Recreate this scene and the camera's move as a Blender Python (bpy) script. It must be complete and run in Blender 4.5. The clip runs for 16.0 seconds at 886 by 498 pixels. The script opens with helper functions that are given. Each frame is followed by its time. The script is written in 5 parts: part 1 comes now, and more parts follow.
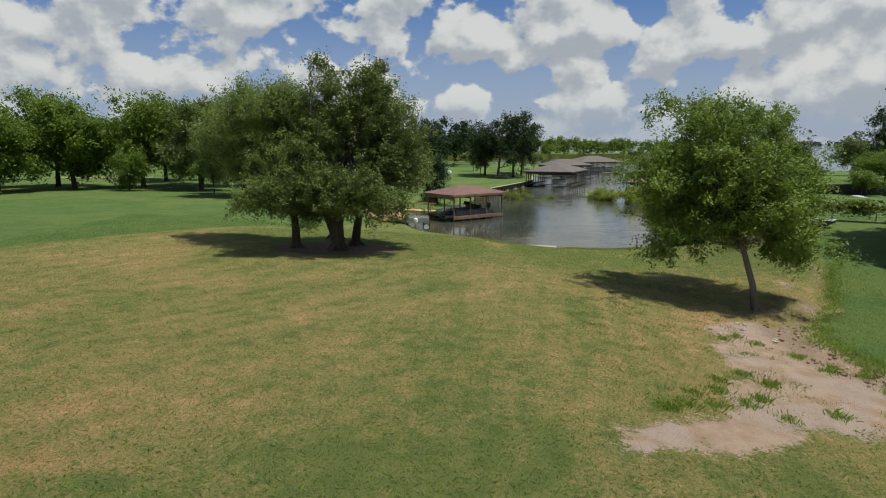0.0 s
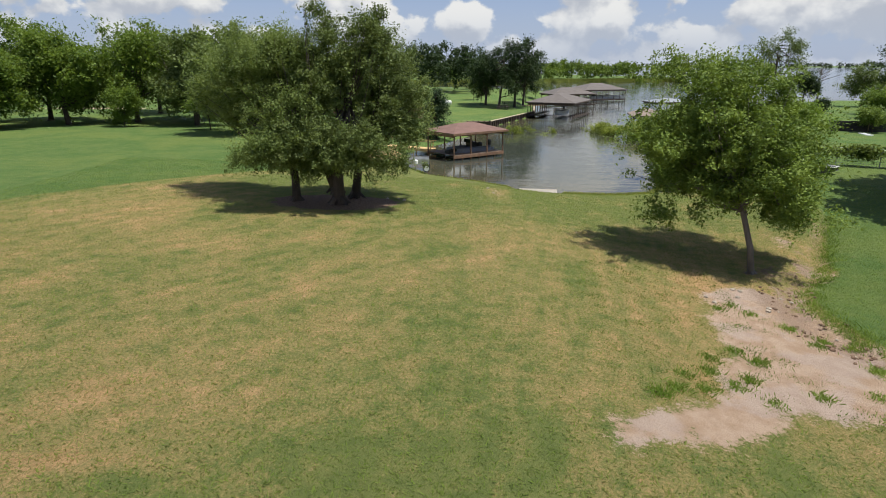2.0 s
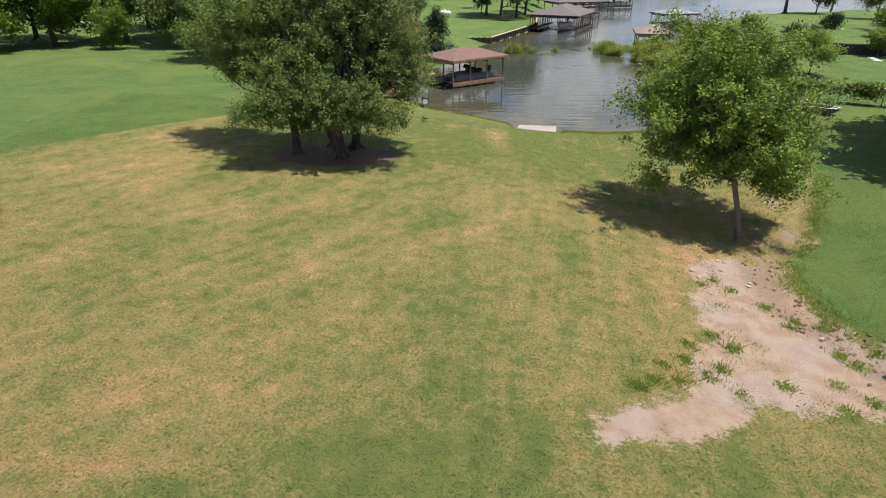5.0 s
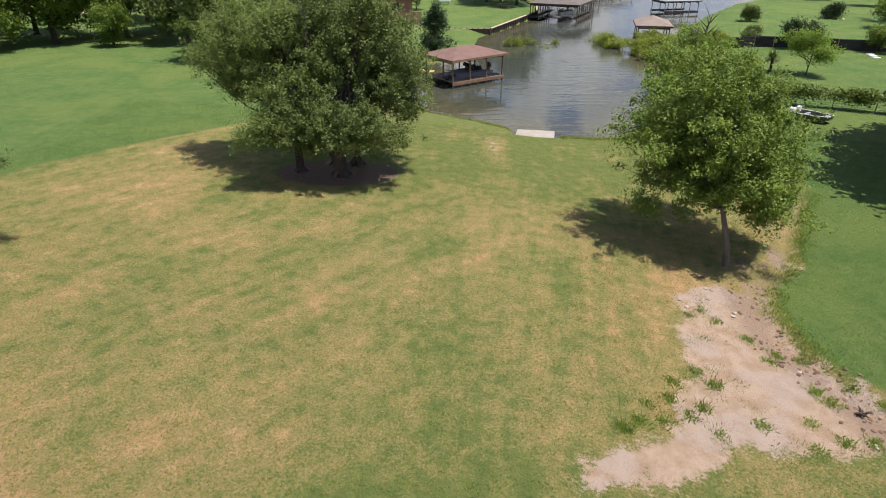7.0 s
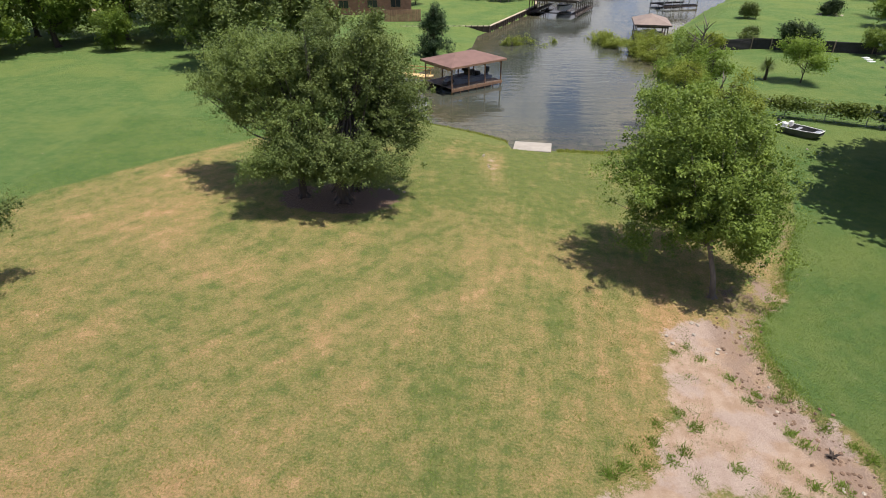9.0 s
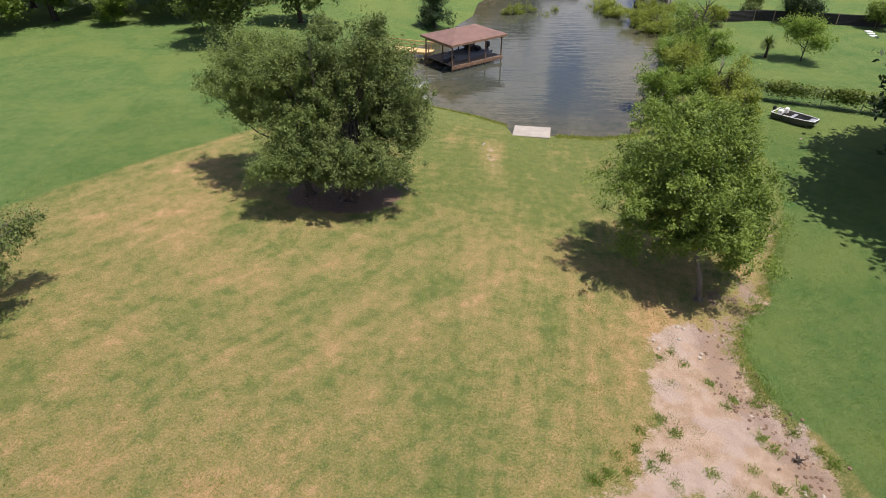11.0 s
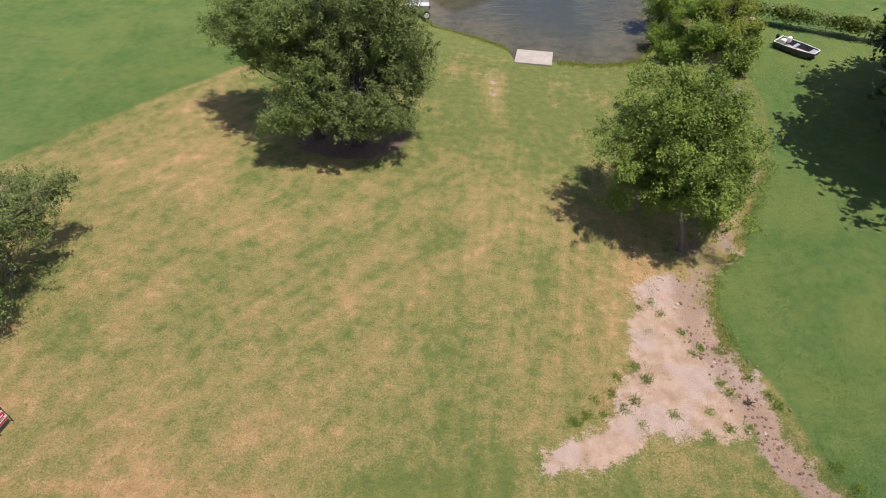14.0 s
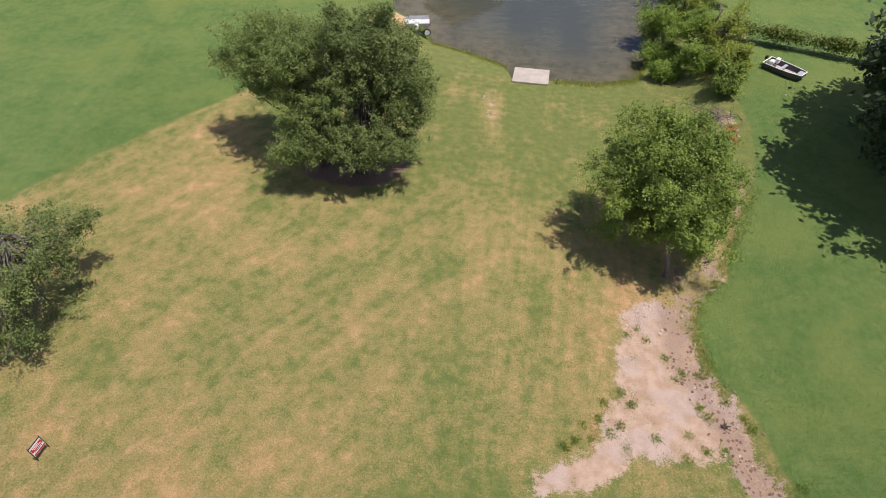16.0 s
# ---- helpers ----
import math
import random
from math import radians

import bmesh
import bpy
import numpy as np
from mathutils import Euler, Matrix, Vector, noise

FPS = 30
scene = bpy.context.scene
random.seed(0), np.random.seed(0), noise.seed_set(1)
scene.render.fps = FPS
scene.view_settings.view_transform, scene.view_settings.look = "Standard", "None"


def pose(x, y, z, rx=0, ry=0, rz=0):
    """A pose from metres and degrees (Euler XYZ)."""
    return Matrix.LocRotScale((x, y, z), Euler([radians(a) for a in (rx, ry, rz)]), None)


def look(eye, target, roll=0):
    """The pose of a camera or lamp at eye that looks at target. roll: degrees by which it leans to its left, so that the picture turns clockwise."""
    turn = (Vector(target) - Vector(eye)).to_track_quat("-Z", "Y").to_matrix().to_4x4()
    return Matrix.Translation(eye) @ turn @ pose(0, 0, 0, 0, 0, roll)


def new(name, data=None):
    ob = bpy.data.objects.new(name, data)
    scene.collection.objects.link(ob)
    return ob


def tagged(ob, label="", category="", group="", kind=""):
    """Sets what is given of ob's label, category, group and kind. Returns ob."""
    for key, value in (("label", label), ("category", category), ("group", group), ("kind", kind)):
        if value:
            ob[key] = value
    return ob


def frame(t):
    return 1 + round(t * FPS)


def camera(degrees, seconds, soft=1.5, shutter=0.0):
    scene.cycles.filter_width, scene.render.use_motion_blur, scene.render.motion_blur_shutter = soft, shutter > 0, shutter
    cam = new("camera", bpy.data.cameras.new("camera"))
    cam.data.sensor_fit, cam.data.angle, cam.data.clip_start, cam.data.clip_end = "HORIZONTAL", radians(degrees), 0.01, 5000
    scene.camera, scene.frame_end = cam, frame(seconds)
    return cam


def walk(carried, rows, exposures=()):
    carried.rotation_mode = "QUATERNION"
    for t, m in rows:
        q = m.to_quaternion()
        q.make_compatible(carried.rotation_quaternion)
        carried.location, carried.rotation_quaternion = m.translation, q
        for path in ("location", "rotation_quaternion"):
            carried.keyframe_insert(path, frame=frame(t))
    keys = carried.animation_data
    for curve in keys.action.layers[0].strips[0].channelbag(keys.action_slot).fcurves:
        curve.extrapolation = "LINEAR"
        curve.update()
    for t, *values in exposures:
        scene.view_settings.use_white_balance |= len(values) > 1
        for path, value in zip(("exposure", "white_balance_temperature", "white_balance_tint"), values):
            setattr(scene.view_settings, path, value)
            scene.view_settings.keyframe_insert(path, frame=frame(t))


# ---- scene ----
cam = camera(72.8, 16.0, soft=1.0)

# ---- camera ----
PATH = [
    (0, (0.466, -0.785, 6.814), (0.377, 1.183, 6.471), -0.1),
    (0.5, (0.458, -0.711, 7.111), (0.368, 1.249, 6.722), -0.1),
    (1, (0.446, -0.658, 7.418), (0.358, 1.289, 6.966), -0.0),
    (1.5, (0.425, -0.606, 7.743), (0.338, 1.324, 7.223), -0.0),
    (2, (0.413, -0.61, 8.074), (0.328, 1.301, 7.489), 0.0),
    (2.5, (0.409, -0.6, 8.419), (0.326, 1.29, 7.771), 0.0),
    (3, (0.407, -0.606, 8.752), (0.326, 1.263, 8.045), 0.0),
    (3.5, (0.394, -0.604, 9.123), (0.314, 1.242, 8.358), 0.0),
    (4, (0.395, -0.606, 9.509), (0.318, 1.222, 8.701), 0.1),
    (6.5, (0.396, -0.57, 11.651), (0.322, 1.198, 10.72), 0.1),
    (7, (0.426, -0.591, 12.172), (0.351, 1.174, 11.235), 0.0),
    (7.5, (0.459, -0.576, 12.703), (0.383, 1.187, 11.761), -0.0),
    (8, (0.446, -0.541, 13.22), (0.372, 1.216, 12.268), -0.0),
    (8.5, (0.457, -0.516, 13.751), (0.384, 1.232, 12.783), -0.0),
    (9, (0.458, -0.509, 14.309), (0.385, 1.228, 13.322), -0.1),
    (11.5, (0.398, -0.449, 17.243), (0.329, 1.176, 16.079), -0.2),
    (12, (0.373, -0.418, 17.827), (0.305, 1.168, 16.612), -0.1),
    (12.5, (0.314, -0.401, 18.42), (0.249, 1.145, 17.153), -0.1),
    (13, (0.258, -0.363, 19.01), (0.197, 1.139, 17.692), -0.0),
    (13.5, (0.205, -0.333, 19.6), (0.146, 1.126, 18.234), 0.0),
    (14, (0.166, -0.294, 20.167), (0.111, 1.12, 18.754), 0.1),
    (14.5, (0.137, -0.198, 20.804), (0.083, 1.188, 19.363), 0.1),
    (15, (0.146, -0.156, 21.44), (0.093, 1.229, 19.997), 0.1),
    (15.5, (0.146, -0.101, 22.059), (0.093, 1.282, 20.615), 0.0),
    (16, (0.173, -0.083, 22.667), (0.118, 1.298, 21.221), 0.0),
]
walk(cam, [(t, look(e, g, r)) for t, e, g, r in PATH], exposures=((0.0, -0.36, 6500, 2.5), (1.5, -0.15, 6500, 5), (3.2, 0.17, 6500, 8.5), (6.0, 0.17, 6500, 10), (16.0, 0.10, 6500, 18)))

# ---- light ----
SUN_TO = Vector((0.31, -0.08, 1.0)).normalized()
sun_data = bpy.data.lights.new("sun", "SUN")
sun_data.energy, sun_data.angle, sun_data.color = 5.3, radians(0.6), (1.0, 0.95, 0.86)
sun = new("sun", sun_data)
sun.matrix_world = look((0, 0, 60), Vector((0, 0, 60)) - SUN_TO)

world = bpy.data.worlds.new("sky")
scene.world = world
world.use_nodes = True


class Nodes:
    """Short hand for building node trees."""

    def __init__(self, tree):
        self.tree = tree
        tree.nodes.clear()

    def add(self, kind, ins=None, operation="", use_clamp=False, interpolation_type="", data_type="", blend_type="", attribute_name=""):
        n = self.tree.nodes.new(kind)
        if operation:
            n.operation, n.use_clamp = operation, use_clamp
        if interpolation_type:
            n.interpolation_type = interpolation_type
        if data_type:
            n.data_type, n.blend_type = data_type, blend_type
        if attribute_name:
            n.attribute_name = attribute_name
        for k, v in (ins or {}).items():
            if isinstance(v, bpy.types.NodeSocket):
                self.tree.links.new(v, n.inputs[k])
            else:
                n.inputs[k].default_value = v
        return n

    def math(self, op, a, b=0.0, clamp=False):
        return self.add("ShaderNodeMath", {0: a, 1: b}, operation=op, use_clamp=clamp).outputs[0]

    def ramp(self, fac, lo, hi, a=0.0, b=1.0):
        return self.add("ShaderNodeMapRange", {"Value": fac, "From Min": lo, "From Max": hi, "To Min": a, "To Max": b},
                        interpolation_type="SMOOTHSTEP").outputs[0]

    def mix(self, fac, a, b, blend="MIX"):
        n = self.add("ShaderNodeMix", data_type="RGBA", blend_type=blend)
        for i, v in ((0, fac), (6, a), (7, b)):
            if isinstance(v, bpy.types.NodeSocket):
                self.tree.links.new(v, n.inputs[i])
            else:
                n.inputs[i].default_value = v if i == 0 else (*v, 1)
        return n.outputs[2]

    def noise(self, vec, scale, detail=4.0, rough=0.55, distort=0.0):
        return self.add("ShaderNodeTexNoise", {"Vector": vec, "Scale": scale, "Detail": detail, "Roughness": rough,
                                               "Distortion": distort}).outputs["Fac"]

    def mapped(self, vec, scale=(1, 1, 1), rot=0.0, loc=(0, 0, 0)):
        return self.add("ShaderNodeMapping", {"Vector": vec, "Scale": scale, "Rotation": (0, 0, rot), "Location": loc}).outputs[0]


def build_sky():
    n = Nodes(world.node_tree)
    air = n.add("ShaderNodeTexSky")
    air.sky_type, air.sun_disc = "NISHITA", False
    air.sun_elevation, air.sun_rotation = math.asin(SUN_TO.z), math.atan2(SUN_TO.x, SUN_TO.y)
    air.air_density, air.dust_density, air.ozone_density = 1.0, 0.5, 2.0
    sky = air.outputs[0]
    way = n.add("ShaderNodeTexCoord").outputs["Generated"]
    sep = n.add("ShaderNodeSeparateXYZ", {0: way})
    z = n.math("MAXIMUM", sep.outputs[2], 0.0)
    # cumulus seen side on: flat bases, heaped tops, thicker banks low over the horizon
    comb = n.mapped(way, (1.0, 1.0, 1.30), loc=(0.32, 0.18, 0.05))
    big = n.noise(comb, 9.5, 10.0, 0.50, 0.08)
    up = n.noise(n.mapped(comb, loc=(0.010, 0.0, 0.032)), 9.5, 10.0, 0.50, 0.08)
    cover = n.ramp(n.math("ADD", big, n.ramp(z, 0.5, 0.16, -0.06, 0.045)), 0.474, 0.525)
    low = n.ramp(z, 0.0, 0.09)
    cover = n.math("MULTIPLY", cover, n.math("ADD", n.math("MULTIPLY", low, 0.7), 0.25))
    lit = n.ramp(n.math("SUBTRACT", big, up), -0.09, 0.10)
    cloud = n.mix(lit, (7.9, 8.2, 9.3), (13.8, 13.5, 13.5))
    haze = n.ramp(z, 0.26, 0.0)
    hazed = n.mix(n.math("MULTIPLY", haze, 0.85), n.mix(1.0, sky, (0.86, 1.12, 1.70), "MULTIPLY"), (7.2, 8.0, 10.4))
    out = n.mix(cover, hazed, cloud)
    bg = n.add("ShaderNodeBackground", {"Color": out, "Strength": 0.063})
    n.add("ShaderNodeOutputWorld", {0: bg.outputs[0]})


build_sky()

# ---- materials ----


def plain(name, color, rough=0.7, metal=0.0, vary=0.25, scale=3.0, bump=0.0, bump_scale=30.0, second=None, stretch=(1, 1, 1)):
    """A painted, wooden, metal or stone surface with stains at two scales and a fine relief."""
    m = bpy.data.materials.new(name)
    m.use_nodes = True
    n = Nodes(m.node_tree)
    co = n.mapped(n.add("ShaderNodeTexCoord").outputs["Object"], stretch)
    rnd = n.add("ShaderNodeObjectInfo").outputs["Random"]
    a, b = n.noise(co, scale, 5.0, 0.6), n.noise(co, scale * 9, 4.0, 0.6)
    dark = tuple(c * (1 - vary) for c in color)
    lite = second or tuple(min(1, c * (1 + vary)) for c in color)
    f = n.ramp(n.math("ADD", n.math("MULTIPLY", a, 0.6), n.math("ADD", n.math("MULTIPLY", b, 0.3), n.math("MULTIPLY", rnd, 0.14))), 0.32, 0.72)
    col = n.mix(f, dark, lite)
    p = n.add("ShaderNodeBsdfPrincipled", {"Base Color": col, "Roughness": n.ramp(b, 0.2, 0.8, max(0.03, rough - 0.12), min(1, rough + 0.12)),
                                           "Metallic": metal})
    if bump:
        h = n.noise(co, bump_scale, 4.0, 0.65)
        n.tree.links.new(n.add("ShaderNodeBump", {"Height": h, "Strength": 0.6, "Distance": bump}).outputs[0], p.inputs["Normal"])
    n.add("ShaderNodeOutputMaterial", {0: p.outputs[0]})
    return m


def leafy(name, color, tip, through_light=0.35):
    """Leaves: varied from leaf to leaf and from branch to branch, letting some light through."""
    m = bpy.data.materials.new(name)
    m.use_nodes = True
    n = Nodes(m.node_tree)
    rnd = n.add("ShaderNodeNewGeometry").outputs["Random Per Island"]
    co = n.add("ShaderNodeTexCoord").outputs["Object"]
    big = n.noise(co, 0.9, 3.0, 0.6)
    f = n.math("ADD", n.math("MULTIPLY", rnd, 0.38), n.ramp(big, 0.35, 0.65, 0.05, 0.60))
    col = n.mix(f, color, tip)
    d = n.add("ShaderNodeBsdfPrincipled", {"Base Color": col, "Roughness": 0.55, "Specular IOR Level": 0.2})
    t = n.add("ShaderNodeBsdfTranslucent", {"Color": n.mix(0.5, col, (tip[0] * 1.5, tip[1] * 1.5, tip[2] * 0.8))})
    mixed = n.add("ShaderNodeMixShader", {0: through_light, 1: d.outputs[0], 2: t.outputs[0]})
    n.add("ShaderNodeOutputMaterial", {0: mixed.outputs[0]})
    return m


def build_ground_material(name, blades=False):
    """Lawn, dry lawn, lush lawn, bare soil and leaf litter, laid out by the sheet's own cover map and broken up by noise."""
    m = bpy.data.materials.new(name)
    m.use_nodes = True
    n = Nodes(m.node_tree)
    co = n.add("ShaderNodeNewGeometry").outputs["Position"]
    at = n.add("ShaderNodeAttribute", attribute_name="cover")
    sep = n.add("ShaderNodeSeparateColor", {0: at.outputs["Color"]})
    dirt, dry, lush, litter = sep.outputs[0], sep.outputs[1], sep.outputs[2], at.outputs["Alpha"]
    damp = n.add("ShaderNodeAttribute", attribute_name="damp").outputs["Fac"]
    flat = n.mapped(co, (1, 1, 0.0))
    n0 = n.noise(flat, 0.13, 3.0, 0.6, 0.6)
    n1, n2 = n.noise(flat, 0.45, 5.0, 0.6), n.noise(flat, 1.9, 5.0, 0.62)
    n3, fine = n.noise(flat, 14.0, 5.0, 0.7), n.noise(flat, 70.0, 3.0, 0.7)
    # mowing lanes: along the lot on one side, slanting on the other
    lane = n.noise(n.mapped(n.mapped(co, (1, 1, 0), rot=radians(7)), (1.5, 0.20, 0)), 1.0, 5.0, 0.6, 0.3)
    slant = n.noise(n.mapped(n.mapped(co, (1, 1, 0), rot=radians(40)), (1.0, 0.27, 0)), 1.0, 5.0, 0.62, 0.5)
    side = n.ramp(n.add("ShaderNodeSeparateXYZ", {0: co}).outputs[0], -3.0, 2.5)
    streak = n.add("ShaderNodeMix", {0: side, 2: slant, 3: lane}, data_type="FLOAT", blend_type="MIX").outputs[0]
    green = n.mix(n.ramp(n2, 0.3, 0.7), (0.150, 0.188, 0.054), (0.218, 0.236, 0.072))
    olive = n.mix(n.ramp(n3, 0.3, 0.7), (0.310, 0.260, 0.098), (0.385, 0.303, 0.122))
    straw = n.mix(n.ramp(n2, 0.3, 0.7), (0.500, 0.290, 0.140), (0.620, 0.385, 0.200))
    patch = n.math("ADD", n.math("ADD", n.math("MULTIPLY", n0, 1.3), n.math("ADD", n.math("MULTIPLY", n1, 1.15), n.math("MULTIPLY", streak, 1.3))),
                   n.math("ADD", n.math("MULTIPLY", n2, 1.3), n.math("MULTIPLY", n3, 1.7)))
    want = n.math("ADD", n.math("MULTIPLY", dry, 0.80), n.math("SUBTRACT", patch, 3.86))
    lawn = n.mix(n.ramp(want, -0.48, 0.12), green, olive)
    lawn = n.mix(n.math("MULTIPLY", n.ramp(want, -0.02, 0.62), 0.95), lawn, straw)
    rich = n.mix(n.ramp(n.math("ADD", n.math("MULTIPLY", n1, 0.5), n.math("MULTIPLY", n2, 0.5)), 0.35, 0.65),
                 (0.086, 0.168, 0.044), (0.158, 0.220, 0.064))
    rich = n.mix(n.ramp(n0, 0.46, 0.62, 0.0, 0.55), rich, (0.190, 0.240, 0.064))
    lawn = n.mix(n.ramp(n.math("ADD", lush, n.math("MULTIPLY", n.math("SUBTRACT", n2, 0.5), 0.5)), 0.3, 0.7), lawn, rich)
    lawn = n.mix(n.ramp(fine, 0.25, 0.7, 0.26, 0.0), lawn, (0.035, 0.05, 0.015))
    grain = n.noise(n.mapped(flat, (1.6, 0.8, 1), rot=0.3), 24.0, 3.0, 0.75)
    lawn = n.mix(n.ramp(grain, 0.32, 0.60, 0.24, 0.0), lawn, (0.085, 0.110, 0.030))
    soil = n.mix(n.ramp(n2, 0.36, 0.64), (0.460, 0.315, 0.212), (0.560, 0.410, 0.300))
    soil = n.mix(n.ramp(n1, 0.50, 0.58, 0.0, 0.42), soil, (0.520, 0.430, 0.395))
    soil = n.mix(n.ramp(n3, 0.56, 0.75, 0.0, 0.4), soil, (0.27, 0.19, 0.13))
    soil = n.mix(n.ramp(fine, 0.35, 0.65, 0.22, 0.0), soil, (0.23, 0.165, 0.12))
    wet = n.math("ADD", damp, n.math("ADD", n.math("MULTIPLY", n.math("SUBTRACT", n2, 0.5), 1.8), n.math("MULTIPLY", n.math("SUBTRACT", n3, 0.5), 1.6)))
    soil = n.mix(n.ramp(wet, 0.35, 0.95, 0.0, 0.65), soil, (0.265, 0.185, 0.140))
    edge = n.math("ADD", dirt, n.math("ADD", n.math("MULTIPLY", n.math("SUBTRACT", n2, 0.5), 1.7), n.math("MULTIPLY", n.math("SUBTRACT", n3, 0.5), 1.3)))
    bare = n.ramp(edge, 0.36, 0.66)
    col = n.mix(bare, lawn, soil)
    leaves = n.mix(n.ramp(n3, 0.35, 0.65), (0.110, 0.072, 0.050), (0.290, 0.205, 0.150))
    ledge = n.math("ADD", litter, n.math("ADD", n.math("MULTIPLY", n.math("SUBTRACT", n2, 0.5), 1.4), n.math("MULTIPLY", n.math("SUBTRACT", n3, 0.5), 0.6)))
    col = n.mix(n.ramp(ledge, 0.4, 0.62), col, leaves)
    if blades:
        rnd = n.add("ShaderNodeNewGeometry").outputs["Random Per Island"]
        col = n.mix(n.ramp(rnd, 0.0, 1.0, 0.30, 0.80), col, (0.205, 0.295, 0.052))
    p = n.add("ShaderNodeBsdfPrincipled", {"Base Color": col, "Roughness": 0.9, "Specular IOR Level": 0.15})
    if not blades:
        h = n.math("ADD", n.math("MULTIPLY", n3, 0.6), n.math("ADD", n.math("MULTIPLY", fine, 0.7), n.math("MULTIPLY", n2, 0.3)))
        n.tree.links.new(n.add("ShaderNodeBump", {"Height": h, "Strength": 0.9, "Distance": 0.08}).outputs[0], p.inputs["Normal"])
    top = p.outputs[0]
    if blades:
        t = n.add("ShaderNodeBsdfTranslucent", {"Color": col})
        top = n.add("ShaderNodeMixShader", {0: 0.5, 1: top, 2: t.outputs[0]}).outputs[0]
    n.add("ShaderNodeOutputMaterial", {0: top})
    return m


def build_water_material():
    m = bpy.data.materials.new("lake_water")
    m.use_nodes = True
    n = Nodes(m.node_tree)
    co = n.add("ShaderNodeNewGeometry").outputs["Position"]
    shallow = n.add("ShaderNodeAttribute", attribute_name="shallow").outputs["Fac"]
    w1 = n.noise(n.mapped(co, (0.35, 1.3, 0)), 1.1, 3.0, 0.5, 0.4)
    w2 = n.noise(n.mapped(co, (0.9, 3.2, 0), rot=0.25), 1.6, 2.0, 0.5)
    calm = n.noise(n.mapped(co, (0.05, 0.09, 0)), 1.0, 2.0, 0.5)
    h = n.math("MULTIPLY", n.math("ADD", w1, n.math("MULTIPLY", w2, 0.25)), n.ramp(calm, 0.35, 0.62, 0.35, 1.0))
    weed = n.noise(n.mapped(co, (1, 1, 0)), 0.9, 6.0, 0.7)
    bed = n.mix(n.ramp(weed, 0.4, 0.65), (0.105, 0.090, 0.055), (0.06, 0.062, 0.030))
    col = n.mix(n.math("MULTIPLY", shallow, 0.9), (0.055, 0.062, 0.050), bed)
    p = n.add("ShaderNodeBsdfPrincipled", {"Base Color": col, "Roughness": 0.045, "IOR": 1.333})
    n.tree.links.new(n.add("ShaderNodeBump", {"Height": h, "Strength": 0.42, "Distance": 0.075}).outputs[0], p.inputs["Normal"])
    n.add("ShaderNodeOutputMaterial", {0: p.outputs[0]})
    return m


GROUND = build_ground_material("lawn_and_soil")
BLADES = build_ground_material("grass_blades", True)
WATER = build_water_material()
BARK = plain("bark", (0.075, 0.058, 0.046), 0.9, vary=0.45, scale=4, bump=0.03, bump_scale=22, stretch=(1, 1, 0.25))
PALE_BARK = plain("pale_bark", (0.14, 0.118, 0.098), 0.9, vary=0.4, scale=3, bump=0.03, bump_scale=18, stretch=(1, 1, 0.25))
LEAF_ELM = leafy("elm_leaves", (0.058, 0.105, 0.018), (0.235, 0.310, 0.060), 0.24)
LEAF_OAK = leafy("oak_leaves", (0.055, 0.086, 0.026), (0.200, 0.250, 0.076), 0.22)
LEAF_OAK_LIGHT = leafy("light_elm_leaves", (0.095, 0.140, 0.038), (0.230, 0.290, 0.090), 0.33)
LEAF_BRIGHT = leafy("bright_leaves", (0.105, 0.180, 0.028), (0.250, 0.340, 0.070), 0.4)
LEAF_PECAN = leafy("pecan_leaves", (0.055, 0.105, 0.018), (0.190, 0.260, 0.046))
LEAF_DARK = leafy("dark_leaves", (0.022, 0.042, 0.016), (0.055, 0.085, 0.030), 0.2)
LEAF_CEDAR = leafy("cedar_needles", (0.022, 0.048, 0.020), (0.050, 0.082, 0.034), 0.15)
LEAF_WILLOW = leafy("willow_leaves", (0.150, 0.200, 0.032), (0.290, 0.330, 0.068), 0.4)
LEAF_VINE = leafy("vine_leaves", (0.090, 0.145, 0.030), (0.220, 0.260, 0.070), 0.35)
LEAF_RED = leafy("red_leaves", (0.30, 0.05, 0.03), (0.45, 0.12, 0.05), 0.3)
WOOD = plain("weathered_wood", (0.27, 0.20, 0.145), 0.85, vary=0.35, scale=2, bump=0.006, bump_scale=25, stretch=(0.2, 1, 1))
PALE_WOOD = plain("bleached_wood", (0.44, 0.36, 0.26), 0.85, vary=0.2, scale=2)
WOOD_RED = plain("stained_wood", (0.255, 0.150, 0.092), 0.75, vary=0.35, scale=2, bump=0.004, bump_scale=25)
WOOD_NEW = plain("fresh_lumber", (0.62, 0.43, 0.20), 0.8, vary=0.2, scale=2)
WOOD_DARK = plain("dark_timber", (0.085, 0.062, 0.048), 0.85, vary=0.4, scale=2, bump=0.006)
ROOF_RED = plain("brown_red_shingle", (0.175, 0.102, 0.084), 0.9, vary=0.22, scale=1.5, bump=0.012, bump_scale=14)
ROOF_GREY = plain("grey_shingle", (0.150, 0.130, 0.120), 0.9, vary=0.2, scale=1.5, bump=0.012, bump_scale=14)
ROOF_TAN = plain("tan_shingle", (0.235, 0.180, 0.150), 0.9, vary=0.2, scale=1.5, bump=0.012, bump_scale=14)
WHITE = plain("white_paint", (0.78, 0.78, 0.76), 0.45, vary=0.08)
GREY_PAINT = plain("grey_gelcoat", (0.30, 0.31, 0.34), 0.35, vary=0.15)
BLACK = plain("black_plastic", (0.018, 0.018, 0.02), 0.35, vary=0.2)
CANVAS = plain("grey_canvas", (0.20, 0.215, 0.25), 0.8, vary=0.25, bump=0.01, bump_scale=6)
